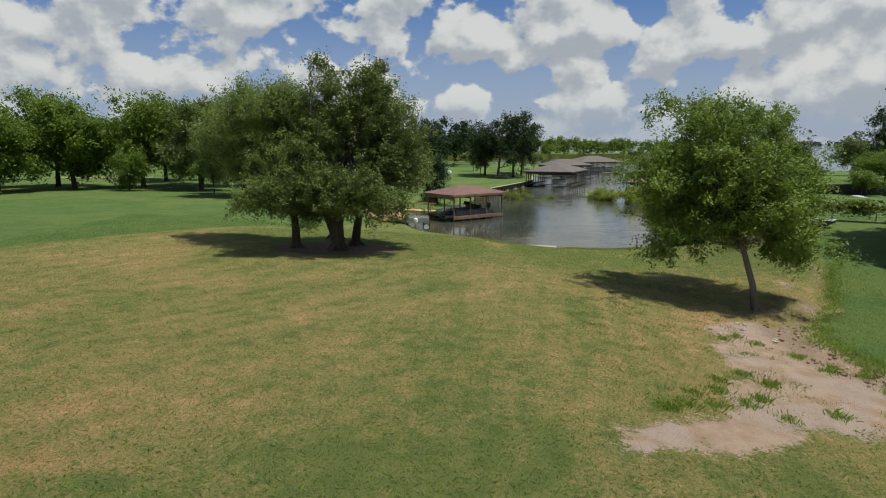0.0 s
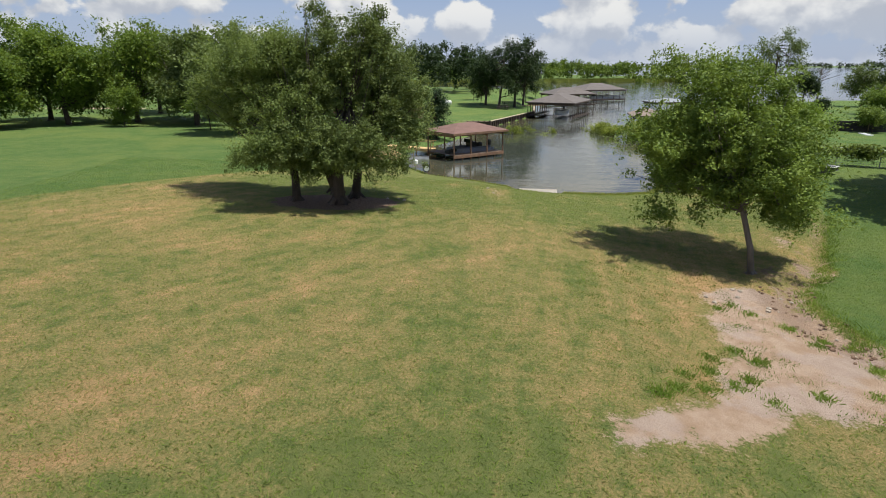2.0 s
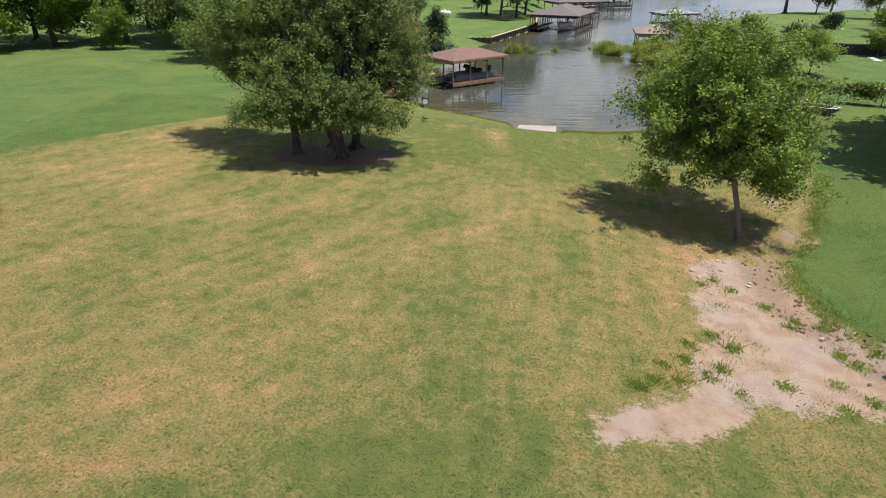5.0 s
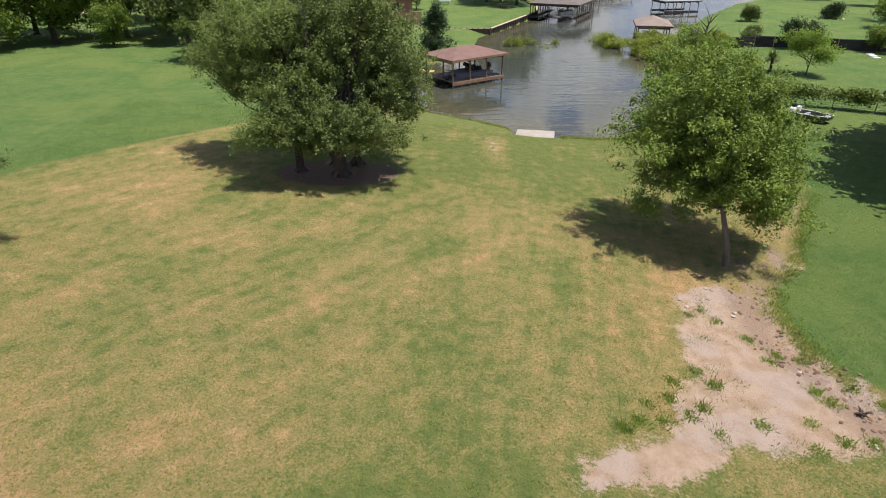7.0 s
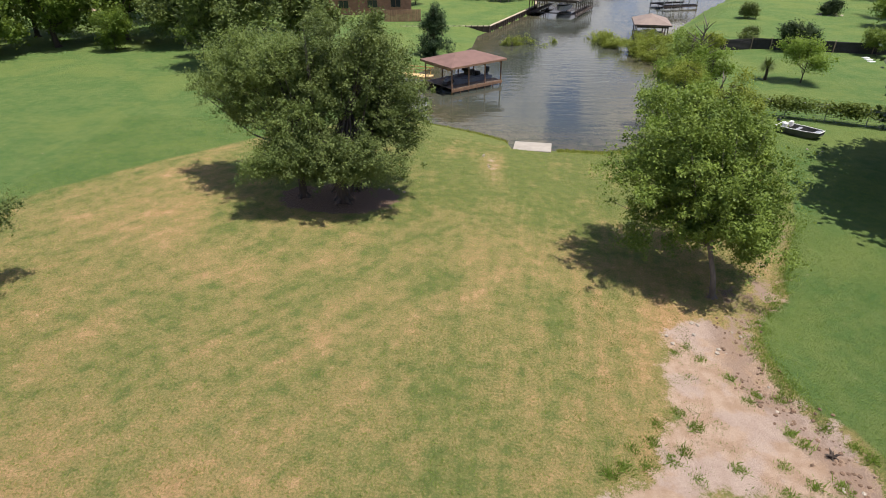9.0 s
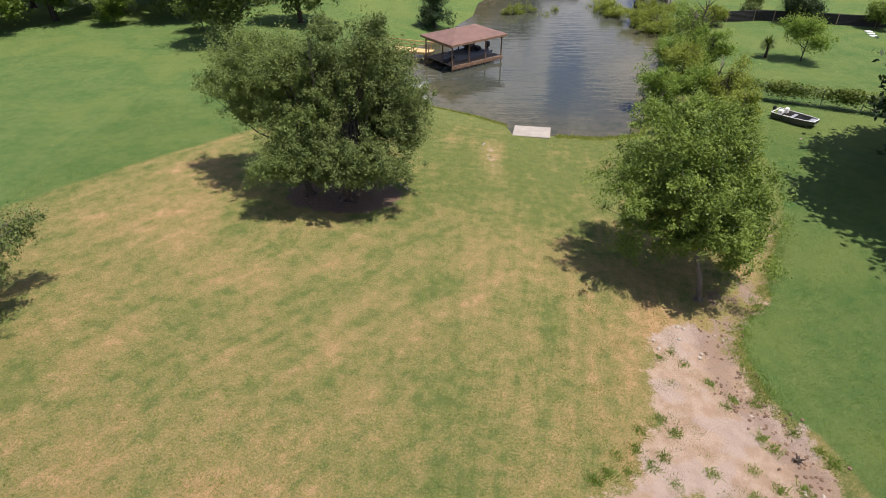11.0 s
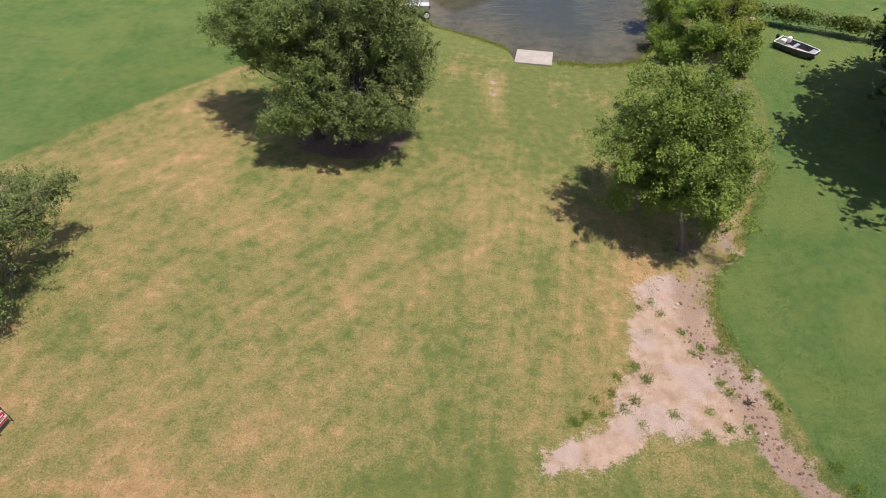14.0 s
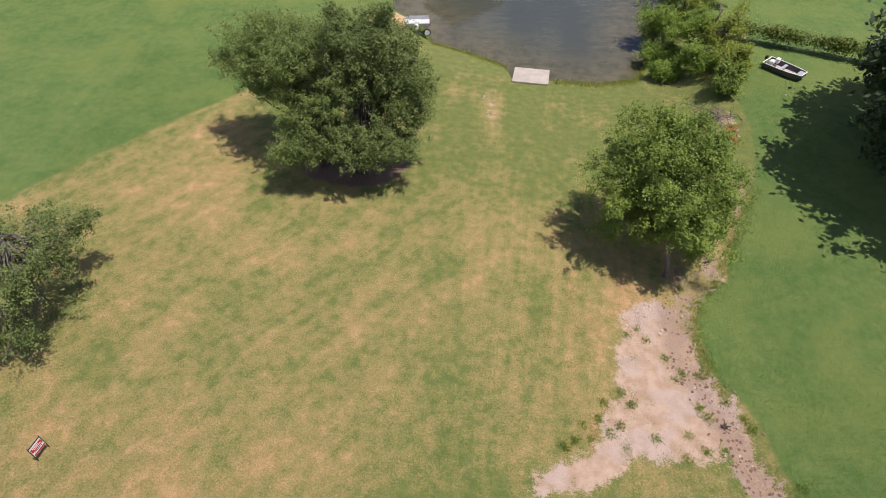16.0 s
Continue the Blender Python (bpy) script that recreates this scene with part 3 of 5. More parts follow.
def grass(name, x0, x1, y0, y1, count, tall, label, seed, wide=0.012, keep=None):
    rng = np.random.default_rng(seed)
    x, y = rng.uniform(x0, x1, count), y0 + (y1 - y0) * rng.uniform(0, 1, count) ** 1.5
    c = cover(x, y)
    ok = (c[:, 0] < 0.35 + 0.3 * rng.random(count)) & (c[:, 3] < 0.5) & (shore_distance(x, y) > 0.3)
    x, y, c = x[ok], y[ok], c[ok]
    base = np.stack([x, y, height(x, y) - 0.01], 1)
    a, lean = rng.uniform(0, 2 * math.pi, len(x)), rng.normal(size=(len(x), 2)) * 1.3
    h = tall * rng.uniform(0.5, 1.4, len(x))
    side = np.stack([np.cos(a), np.sin(a), 0 * a], 1) * wide * (0.7 + rng.random((len(x), 1)))
    tip = base + np.stack([lean[:, 0] * h, lean[:, 1] * h, h], 1)
    mid = base + (tip - base) * 0.55 - np.stack([lean[:, 0] * h * 0.15, lean[:, 1] * h * 0.15, 0 * h], 1)
    mesh = quads_mesh(name, np.stack([base - side, base + side, mid + side * 0.9 + (tip - mid) * 0.6, tip], 1))
    mesh.attributes.new("cover", "FLOAT_COLOR", "POINT").data.foreach_set("color", np.repeat(c, 4, 0).astype(np.float32).ravel())
    return tagged(link(name, mesh, BLADES), label, "grass", kind="stuff")


grass("lawn_grass", -22, 22, 5, 38, 280000, 0.046, "short mown grass blades over the dry lawn", 21, 0.008)

# ---- trees on the lot ----


def spot(x, y, turn=0.0, scale=1.0, sink=0.04):
    return pose(x, y, ground_at(x, y) - sink, 0, 0, turn) @ Matrix.Scale(scale, 4)


tree("elm_tree", spot(-5.6, 25.6),
     [([(0.3, -0.5, 0), (0.25, -0.4, 1.2), (0.5, -0.2, 2.8), (0.8, 0.3, 5.0)], [0.30, 0.26, 0.2, 0.07]),
      ([(0.7, 1.2, 0), (0.9, 1.1, 1.3), (1.5, 1.2, 3.0), (2.0, 1.3, 5.0)], [0.22, 0.18, 0.15, 0.06]),
      ([(0.15, -0.4, 0.6), (-0.3, -0.3, 1.8), (-0.9, 0.2, 3.6), (-1.0, 0.8, 5.4)], [0.20, 0.17, 0.13, 0.05])],
     [(0.5, 0.7, 4.3, 2.8, 2.9, 2.2), (-1.5, 1.3, 5.6, 1.6, 2.0, 1.5), (1.9, 1.3, 5.8, 1.6, 2.1, 1.6), (0.4, 1.5, 6.3, 1.8, 2.1, 1.4),
      (2.6, 0.9, 4.1, 1.4, 2.0, 1.7), (2.6, -0.1, 2.7, 1.5, 1.7, 1.3), (0.2, -1.6, 2.7, 2.0, 1.2, 1.1), (-1.4, -1.4, 2.6, 1.5, 1.2, 1.0), (1.6, -1.3, 2.6, 1.4, 1.1, 1.0), (1.2, 2.5, 4.4, 2.4, 2.0, 2.1)]
     + [(0.8 + 3.0 * math.cos(2.4 * k) * (0.35 + 0.65 * (k % 4) / 3), 1.4 + 2.0 * math.sin(2.4 * k), 7.1 + 0.45 * math.cos(1.7 * k), 0.28, 0.28, 0.95) for k in range(13)],
     2700, 66, 0.108, 0.25, LEAF_OAK, "large multi-trunk elm with a dense dark green crown", 31, branches=110, upright=0.45, r0=0.06)
tree("elm_tree", spot(-7.3, 25.5),
     [([(0, 0, 0), (-0.05, 0.1, 1.2), (-0.5, 0.6, 2.6), (-1.6, 1.6, 4.6)], [0.20, 0.17, 0.13, 0.05]),
      ([(-0.2, 0.3, 1.9), (0.1, 0.5, 3.4), (-0.2, 0.9, 5.4)], [0.12, 0.10, 0.04])],
     [(-0.4, 0.9, 4.3, 2.2, 2.4, 2.3), (-0.9, 1.2, 6.0, 1.8, 2.0, 1.6), (-2.8, 2.4, 5.0, 2.0, 2.0, 1.9), (-3.7, 2.7, 4.7, 1.5, 1.8, 1.5), (-2.4, 2.2, 6.2, 1.5, 1.6, 1.2),
      (-0.2, 0.0, 2.4, 1.6, 1.5, 1.2), (-0.4, -1.7, 2.6, 1.5, 1.2, 1.0), (0.6, -0.8, 2.2, 1.3, 1.3, 1.0), (-2.4, 1.8, 3.2, 1.0, 1.2, 0.9)],
     1900, 58, 0.105, 0.27, LEAF_OAK_LIGHT, "leaning elm with lighter green foliage beside a larger one", 36, branches=80, upright=0.5, r0=0.05)
tree("elm_tree", spot(9.9, 18.9),
     [([(0, 0, 0), (-0.12, 0.05, 0.9), (-0.38, 0.25, 1.9), (-0.6, 0.7, 3.0), (-0.8, 1.7, 4.8)], [0.125, 0.10, 0.09, 0.075, 0.03]),
      ([(-0.45, 0.3, 2.1), (0.1, 0.7, 3.3), (0.6, 1.5, 4.9)], [0.085, 0.07, 0.03]),
      ([(-0.5, 0.5, 2.6), (-0.6, 1.7, 3.4), (-0.5, 3.4, 4.3)], [0.08, 0.06, 0.03])],
     [(-0.6, 2.4, 4.4, 2.5, 3.1, 1.9), (-0.5, 4.3, 4.2, 2.0, 1.7, 1.6), (-2.3, 2.2, 3.9, 1.6, 2.1, 1.4), (0.9, 1.8, 3.9, 1.5, 2.3, 1.7),
      (-1.1, 2.3, 6.4, 1.6, 1.8, 1.0), (0.6, 2.2, 6.3, 1.3, 1.7, 0.95), (1.4, -0.2, 2.5, 1.1, 1.3, 0.9), (0.2, -0.1, 2.9, 1.2, 1.2, 0.9),
      (-2.6, 1.4, 2.1, 0.9, 1.2, 0.65), (1.7, 1.0, 3.1, 1.0, 1.5, 1.2), (1.5, 1.4, 1.9, 0.7, 0.9, 0.7), (-1.4, 0.6, 2.8, 1.1, 0.9, 0.8), (-1.9, 1.5, 2.8, 1.0, 1.2, 0.8), (-0.2, 0.5, 3.6, 1.3, 1.0, 1.0), (-0.9, 1.0, 4.6, 1.4, 1.2, 1.2)],
     1850, 62, 0.115, 0.26, LEAF_ELM, "young elm with a slender leaning trunk beside bare soil", 32, bark=PALE_BARK, branches=110, upright=-0.15, r0=0.035)
tree("elm_tree", spot(-17.9, 15.6),
     [([(0, 0, 0), (0.1, 0.1, 1.0), (0.3, 0.1, 2.4), (0.2, 0.2, 4.0)], [0.17, 0.14, 0.1, 0.04])],
     [(0.2, 0, 3.2, 2.4, 2.7, 1.5), (1.4, 1.3, 2.6, 1.5, 1.4, 1.0), (0.7, -2.3, 2.0, 1.5, 1.5, 1.1), (-1.2, 0.2, 3.0, 1.8, 1.8, 1.4), (1.9, 1.8, 3.0, 1.0, 1.0, 0.7)],
     520, 46, 0.11, 0.28, LEAF_OAK, "small open-crowned tree with bare grey twigs", 33, bark=PALE_BARK, branches=200, r0=0.03)
tree("oak_tree", spot(27.6, 28.4),
     [([(0, 0, 0), (0.1, 0, 2), (0, 0.2, 5), (0.2, 0.3, 9)], [0.45, 0.36, 0.28, 0.1])],
     [(0, 0, 8.5, 5.8, 5.8, 4.2), (4.6, 4.0, 8.0, 5.0, 5.0, 3.8), (-2.9, -4.2, 8.0, 4.6, 4.6, 3.4), (1.5, 1.0, 11.5, 4, 4, 2.6), (0.5, 3.0, 5.6, 4.4, 4.4, 2.2),
      (-1.0, -2.0, 5.6, 4.0, 4.0, 2.2), (5, 0, 8, 4.5, 4.5, 3.5), (-4.3, -3.0, 6.5, 3.5, 3.5, 2.5), (-1.5, 0.6, 7, 3.6, 3.6, 3.0), (-1.0, 3.2, 3.2, 3.6, 3.8, 2.0),
      (-2.4, -1.6, 3.2, 3.8, 3.8, 2.0), (-1.5, -5.5, 6, 4, 4, 2.5)],
     3300, 30, 0.42, 0.62, LEAF_DARK, "tall shade tree with a broad dark crown", 34, branches=70, r0=0.12)

# ---- docks ----


def hip_roof(length, width, rise, over=0.35, thick=0.12):
    """A hipped roof shell over a rectangle, with its under side and eave edge."""
    bm = bmesh.new()
    l, w = length / 2 + over, width / 2 + over
    r = max(l - w, 0.25)
    rings = []
    for dz in (0.0, -thick):
        rings.append([bm.verts.new(p) for p in ((-l, -w, dz), (l, -w, dz), (l, w, dz), (-l, w, dz), (-r, 0, rise + dz), (r, 0, rise + dz))])
    t, u = rings
    for v, flip in ((t, False), (u, True)):
        for f in ((0, 1, 5, 4), (1, 2, 5), (2, 3, 4, 5), (3, 0, 4)):
            bm.faces.new([v[i] for i in (f[::-1] if flip else f)])
    for i in range(4):
        j = (i + 1) % 4
        bm.faces.new((t[j], t[i], u[i], u[j]))
    return bm


def boat_dock(m, length, width, eave, rise, roof, label, group="", deck=0.45, bays=3, timber=None, slip=True, steel=False):
    timber = timber or WOOD_RED
    d = thing("boat_dock", m, label, "boat dock", group)
    top = hip_roof(length, width, rise)
    bmesh.ops.translate(top, verts=top.verts, vec=(0, 0, eave + 0.12))
    part("roof", top, roof, d)
    for sx, sy, s in ((0, 1, (length + 0.7, 0.045, 0.17)), (0, -1, (length + 0.7, 0.045, 0.17)), (1, 0, (0.045, width + 0.6, 0.17)), (-1, 0, (0.045, width + 0.6, 0.17))):
        part("fascia", box(s, (sx * (length / 2 + 0.36), sy * (width / 2 + 0.36), eave + 0.03)), timber, d)
    xs = [(-0.5 + i / bays) * length for i in range(bays + 1)]
    for y in (-width / 2, width / 2):
        for x in xs:
            part("post", tube([(x, y, -1.6), (x, y, eave + 0.06)], [0.07, 0.065], 8), STEEL if steel else timber, d)
        part("beam", box((length + 0.2, 0.10, 0.2), (0, y, eave - 0.06), bevel=0.01), timber, d)
        part("skirt_board", box((length + 0.2, 0.06, 0.26), (0, y * 1.015 + math.copysign(0.075, y), deck - 0.12), bevel=0.008), timber, d)
    for x in xs:
        part("tie_beam", box((0.08, width, 0.16), (x, 0, eave - 0.2)), timber, d)
    bm = bmesh.new()
    walk_w = 0.9 if slip else width / 2
    for side in (-1, 1):
        n = int(length / 0.145)
        for k in range(n):
            x = -length / 2 + (k + 0.5) * length / n
            box((length / n - 0.012, walk_w, 0.035), (x, side * (width / 2 - walk_w / 2), deck + 0.02), bm=bm)
    n = int(width / 0.145)
    for k in range(n):
        box((1.0, width / n - 0.012, 0.03), (-length / 2 + 0.5, -width / 2 + (k + 0.5) * width / n, deck + 0.024), bm=bm)
    part("decking", bm, WOOD if timber != WOOD_DARK else WOOD_DARK, d, "weathered deck boards")
    return d


def hull(length, beam, depth, flat_bow=False, wall=0.05, rows=11):
    """An open boat hull with thickness, bow towards +x."""
    bm = bmesh.new()
    secs = []
    for i in range(rows):
        s = i / (rows - 1)
        taper = 1.0 if s < 0.5 else 1 - (0.38 if flat_bow else 0.93) * ((s - 0.5) / 0.5) ** (2.2 if flat_bow else 2.0)
        lift = depth * (0.55 if flat_bow else 0.35) * max(0, (s - 0.62) / 0.38) ** 2
        w, x = beam / 2 * taper, (s - 0.5) * length
        top = depth * (1 + 0.12 * s * s)
        out = [(-w, top), (-w * 0.84, lift + 0.02), (0, lift - (0 if flat_bow else 0.05)), (w * 0.84, lift + 0.02), (w, top)]
        k = max(w - wall, w * 0.4)
        inn = [(k, top), (k * 0.82, lift + wall + 0.03), (0, lift + wall), (-k * 0.82, lift + wall + 0.03), (-k, top)]
        xi = min(max(x, -length / 2 + wall), length / 2 - wall)
        secs.append([bm.verts.new((x, y, z)) for y, z in out] + [bm.verts.new((xi, y, z)) for y, z in inn])
    for a, b in zip(secs, secs[1:]):
        for k in range(10):
            bm.faces.new((a[k], a[(k + 1) % 10], b[(k + 1) % 10], b[k]))
    for sec, flip in ((secs[0], True), (secs[-1], False)):
        for q in ((0, 1, 8, 9), (1, 2, 7, 8), (2, 3, 6, 7), (3, 4, 5, 6)):
            f = [sec[i] for i in q]
            bm.faces.new(f if flip else f[::-1])
    bmesh.ops.recalc_face_normals(bm, faces=bm.faces)
    return bm


def outboard(parent, x, z, s=1.0):
    motor = part("outboard_motor", box((0.34 * s, 0.30 * s, 0.42 * s), (x - 0.12, 0, z + 0.34 * s), bevel=0.07 * s), BLACK, parent, "black outboard motor")
    part("shaft", box((0.14 * s, 0.1 * s, 0.8 * s), (x - 0.1, 0, z - 0.2 * s), bevel=0.02), BLACK, motor)
    return motor


# the near dock: hipped shingle roof on slim posts, a covered boat inside
NEAR_DOCK = pose(0.0, 55.5, 0, 0, 0, 39.5)
near_dock = boat_dock(NEAR_DOCK, 5.7, 3.9, 2.3, 0.66, ROOF_RED, "open timber boat dock with a brown hipped shingle roof", "boat docks on the cove")
for x in (-1.9, 0.0, 1.9):
    part("stub_post", tube([(x, -1.97, -1.2), (x, -1.97, 0.5)], [0.06, 0.06], 8), WOOD_RED, near_dock)
boat = thing("motor_boat", NEAR_DOCK @ pose(0.35, 0.1, 0.12, 0, 0, 180), "grey motor boat under canvas on a lift", "boat")
part("hull", hull(4.9, 1.9, 0.62), GREY_PAINT, boat, smooth=False)
cov = hull(4.3, 1.6, 0.25)
bmesh.ops.translate(cov, verts=cov.verts, vec=(0, 0, 0.5))
part("canvas_cover", cov, CANVAS, boat, "sagging grey canvas cover")
part("console", box((0.5, 0.8, 0.5), (-0.3, 0, 0.95), bevel=0.08), BLACK, boat)
part("windshield", box((0.04, 0.9, 0.32), (0.05, 0, 1.25), (0, -25, 0)), GLASS, boat)
for y in (-0.4, 0.4):
    part("seat", box((0.45, 0.45, 0.55), (-1.1, y, 0.8), bevel=0.09), BLACK, boat)
outboard(boat, -2.5, 0.5, 1.25)
ski = thing("jet_ski", NEAR_DOCK @ pose(-2.2, -0.6, 0.5, 0, 0, 25), "dark personal watercraft standing on the dock", "watercraft")
part("body", box((1.5, 0.6, 0.35), (0, 0, 0.2), bevel=0.12), BLACK, ski)
part("saddle", box((0.8, 0.32, 0.25), (-0.25, 0, 0.45), bevel=0.08), CANVAS, ski)
part("handlebar", tube([(0.25, -0.35, 0.66), (0.3, 0, 0.7), (0.25, 0.35, 0.66)], [0.02, 0.025, 0.02], 6), BLACK, ski)

ramp = thing("gangway", pose(-5.6, 57.1, 0.55, 0, 3, -8), "pale new lumber gangway leading from bank to dock", "gangway")
for k in range(36):
    part("plank", box((0.135, 1.25, 0.04), (-2.6 + k * 0.15, 0, 0.06)), WOOD_NEW, ramp)
for y in (-0.6, 0.6):
    part("stringer", box((5.4, 0.06, 0.2), (0, y, -0.06)), WOOD_NEW, ramp)
    part("rail", box((5.4, 0.05, 0.09), (0, y, 0.75)), WOOD_NEW, ramp)
    for x in (-2.4, -0.8, 0.8, 2.4):
        part("rail_post", box((0.08, 0.08, 1.6), (x, y, 0.0)), WOOD_NEW, ramp)

# further docks
boat_dock(pose(14.9, 101.0, 0, 0, 0, 67), 10.5, 7.2, 2.4, 1.25, ROOF_GREY, "large timber boat dock with a grey hipped shingle roof",
          "boat docks on the cove", bays=8, timber=WOOD_DARK)
boat_dock(pose(20.5, 129.0, 0, 0, 0, 20), 9.0, 6.0, 2.4, 1.2, ROOF_GREY, "boat dock with a low grey shingle roof", "boat docks on the cove", bays=5, timber=WOOD_DARK)
boat_dock(pose(30.5, 150.0, 0, 0, 0, 22), 11.0, 8.0, 2.5, 1.4, ROOF_GREY, "wide boat dock with a pale grey roof far off", "boat docks on the cove", bays=7, timber=WOOD_DARK)
boat_dock(pose(23.0, 79.2, 0, 0, 0, 80), 5.2, 3.6, 1.95, 0.8, ROOF_TAN, "small boat dock with a tan hipped shingle roof", "boat docks on the cove", bays=2, timber=WOOD_DARK)
boat_dock(pose(34.2, 107.5, 0, 0, 0, 15), 6.0, 4.0, 2.0, 0.5, STEEL, "low steel boat lift with a flat metal roof", "boat docks on the cove", bays=4, timber=WOOD_DARK, steel=True)


def small_boat(m, label, size=4.6, cover_mat=None):
    b = thing("motor_boat", m, label, "boat", "boats under the docks")
    part("hull", hull(size, 1.8, 0.7), WHITE, b)
    c = hull(size * 0.86, 1.5, 0.3)
    bmesh.ops.translate(c, verts=c.verts, vec=(0, 0, 0.6))
    part("canvas_cover", c, cover_mat or BLACK, b, "dark canvas cover")
    outboard(b, -size / 2, 0.6, 1.2)
    return b


small_boat(pose(23.0, 79.4, 0.2, 0, 0, 260), "white boat with dark cover hanging on a lift", 3.8)
small_boat(pose(15.2, 101.5, 0.25, 0, 0, 247), "white boat moored beneath the grey dock roof")
small_boat(pose(31.0, 149.5, 0.25, 0, 0, 200), "dark covered boat beneath the far dock")
small_boat(pose(35.0, 150.5, 0.25, 0, 0, 200), "white boat beneath the far dock", 4.6, GREY_PAINT)

# ---- timber seawall ----


def seawall(pts, top, label):
    w = thing("seawall", Matrix.Identity(4), label, "seawall", kind="structure")
    for a, b in zip(pts, pts[1:]):
        a, b = Vector((*a, 0)), Vector((*b, 0))
        d, ang = b - a, math.degrees(math.atan2(b.y - a.y, b.x - a.x))
        mid = (a + b) / 2
        part("wall_board", box((d.length, 0.08, top + 0.8), (mid.x, mid.y, (top - 0.8) / 2), (0, 0, ang)), WOOD_DARK, w)
        part("cap_board", box((d.length + 0.1, 0.34, 0.07), (mid.x, mid.y, top + 0.04), (0, 0, ang), bevel=0.01), PALE_WOOD, w, "sun-bleached cap board")
        n = int(d.length / 0.75)
        off = Vector((d.y, -d.x, 0)).normalized() * 0.16
        for k in range(n + 1):
            p = a.lerp(b, k / n) + off
            part("pile", tube([(p.x, p.y, -1.0), (p.x, p.y, top + (0.14 if abs(d.y) < 1 else -0.06))], [0.10, 0.09], 7), WOOD_DARK, w)
    return w


seawall([(-8.5, 82.4), (3.1, 82.9), (11.0, 102.3), (12.2, 114.0)], 0.74, "dark timber seawall with driven piles and pale cap")
pier = thing("walkway_pier", pose(10.6, 117.5, 0, 0, 0, 12), "brown timber walkway over the water beside the bank", "pier")
bm = bmesh.new()
for k in range(40):
    box((0.2, 1.5, 0.05), (-4.2 + k * 0.215, 0, 0.75), bm=bm)
part("decking", bm, WOOD_RED, pier)
for x in (-4, -1.4, 1.4, 4):
    for y in (-0.7, 0.7):
        part("post", tube([(x, y, -1), (x, y, 1.5)], [0.07, 0.07], 7), WOOD_DARK, pier)

# ---- on the lot ----
slab = bmesh.new()
box((2.55, 2.5, 0.14), bevel=0.02, bm=slab)
slab_ob = part("boat_ramp_slab", slab, CONCRETE)
slab_ob.matrix_basis = pose(4.95, 38.95, 0.05, -6.0, 0, -8)
tagged(slab_ob, "pale cracked concrete boat ramp slab at the waterline", "boat ramp")


def rock_mesh(rng, size, flat=0.65, jag=0.22):
    bm = bmesh.new()
    bmesh.ops.create_icosphere(bm, subdivisions=1, radius=size)
    for v in bm.verts:
        v.co = Vector((v.co.x * rng.uniform(0.8, 1.25), v.co.y * rng.uniform(0.8, 1.2), v.co.z * flat)) * (1 + rng.uniform(-jag, jag))
    return bm


rng_r = random.Random(5)
STONES = [(8.55, 17.1), (8.75, 17.0), (9.0, 15.7), (8.9, 15.5), (7.4, 16.2), (7.5, 15.8), (8.4, 16.4), (1.5, 34.4), (1.45, 34.1), (1.7, 32.2), (1.75, 31.9), (-3.4, 26.9),
          (-2.9, 27.0), (-2.6, 26.6), (19.2, 41.9), (19.5, 41.8), (15.2, 31.8), (15.9, 31.4), (16.4, 30.2), (16.3, 29.6), (21.3, 33.9), (20.6, 34.2)]
for x, y in STONES:
    r = part("stone", rock_mesh(rng_r, rng_r.uniform(0.05, 0.10)), STONE)
    r.matrix_basis = spot(x, y, rng_r.uniform(0, 360), 1.0, -0.02)
    tagged(r, "small pale limestone lump on the ground", "stone", "stones on the lot")
for k in range(230):
    s = 3.5 + rng_r.random() * (len(GULLY) - 5)
    i = int(s)
    p = GULLY[i] + (GULLY[i + 1] - GULLY[i]) * (s - i)
    x, y = p[0] - 0.25 + rng_r.gauss(0, 0.42), p[1] + rng_r.gauss(0, 0.35)
    c = part("clod", rock_mesh(rng_r, rng_r.uniform(0.02, 0.07), 0.55, 0.35), STONE if rng_r.random() < 0.12 else CLOD)
    c.matrix_basis = spot(x, y, rng_r.uniform(0, 360), 1.0, -0.02)
    tagged(c, "crumbled clay clod along the washed-out gully", "clod", "clods along the gully")

stump = thing("driftwood_stump", spot(10.5, 11.3, 0, 0.7), "dark splintered tree root on bare soil", "stump")
bm = bmesh.new()
for k in range(9):
    a = k * 0.7 + 0.3
    e = Vector((math.cos(a) * 0.28, math.sin(a) * 0.25, 0.05 + 0.3 * (k % 3) / 2))
    tube([(0, 0, 0.05), e * 0.55 + Vector((0, 0, 0.1)), e], [0.07, 0.045, 0.012], 5, bm)
part("root", bm, WOOD_DARK, stump)


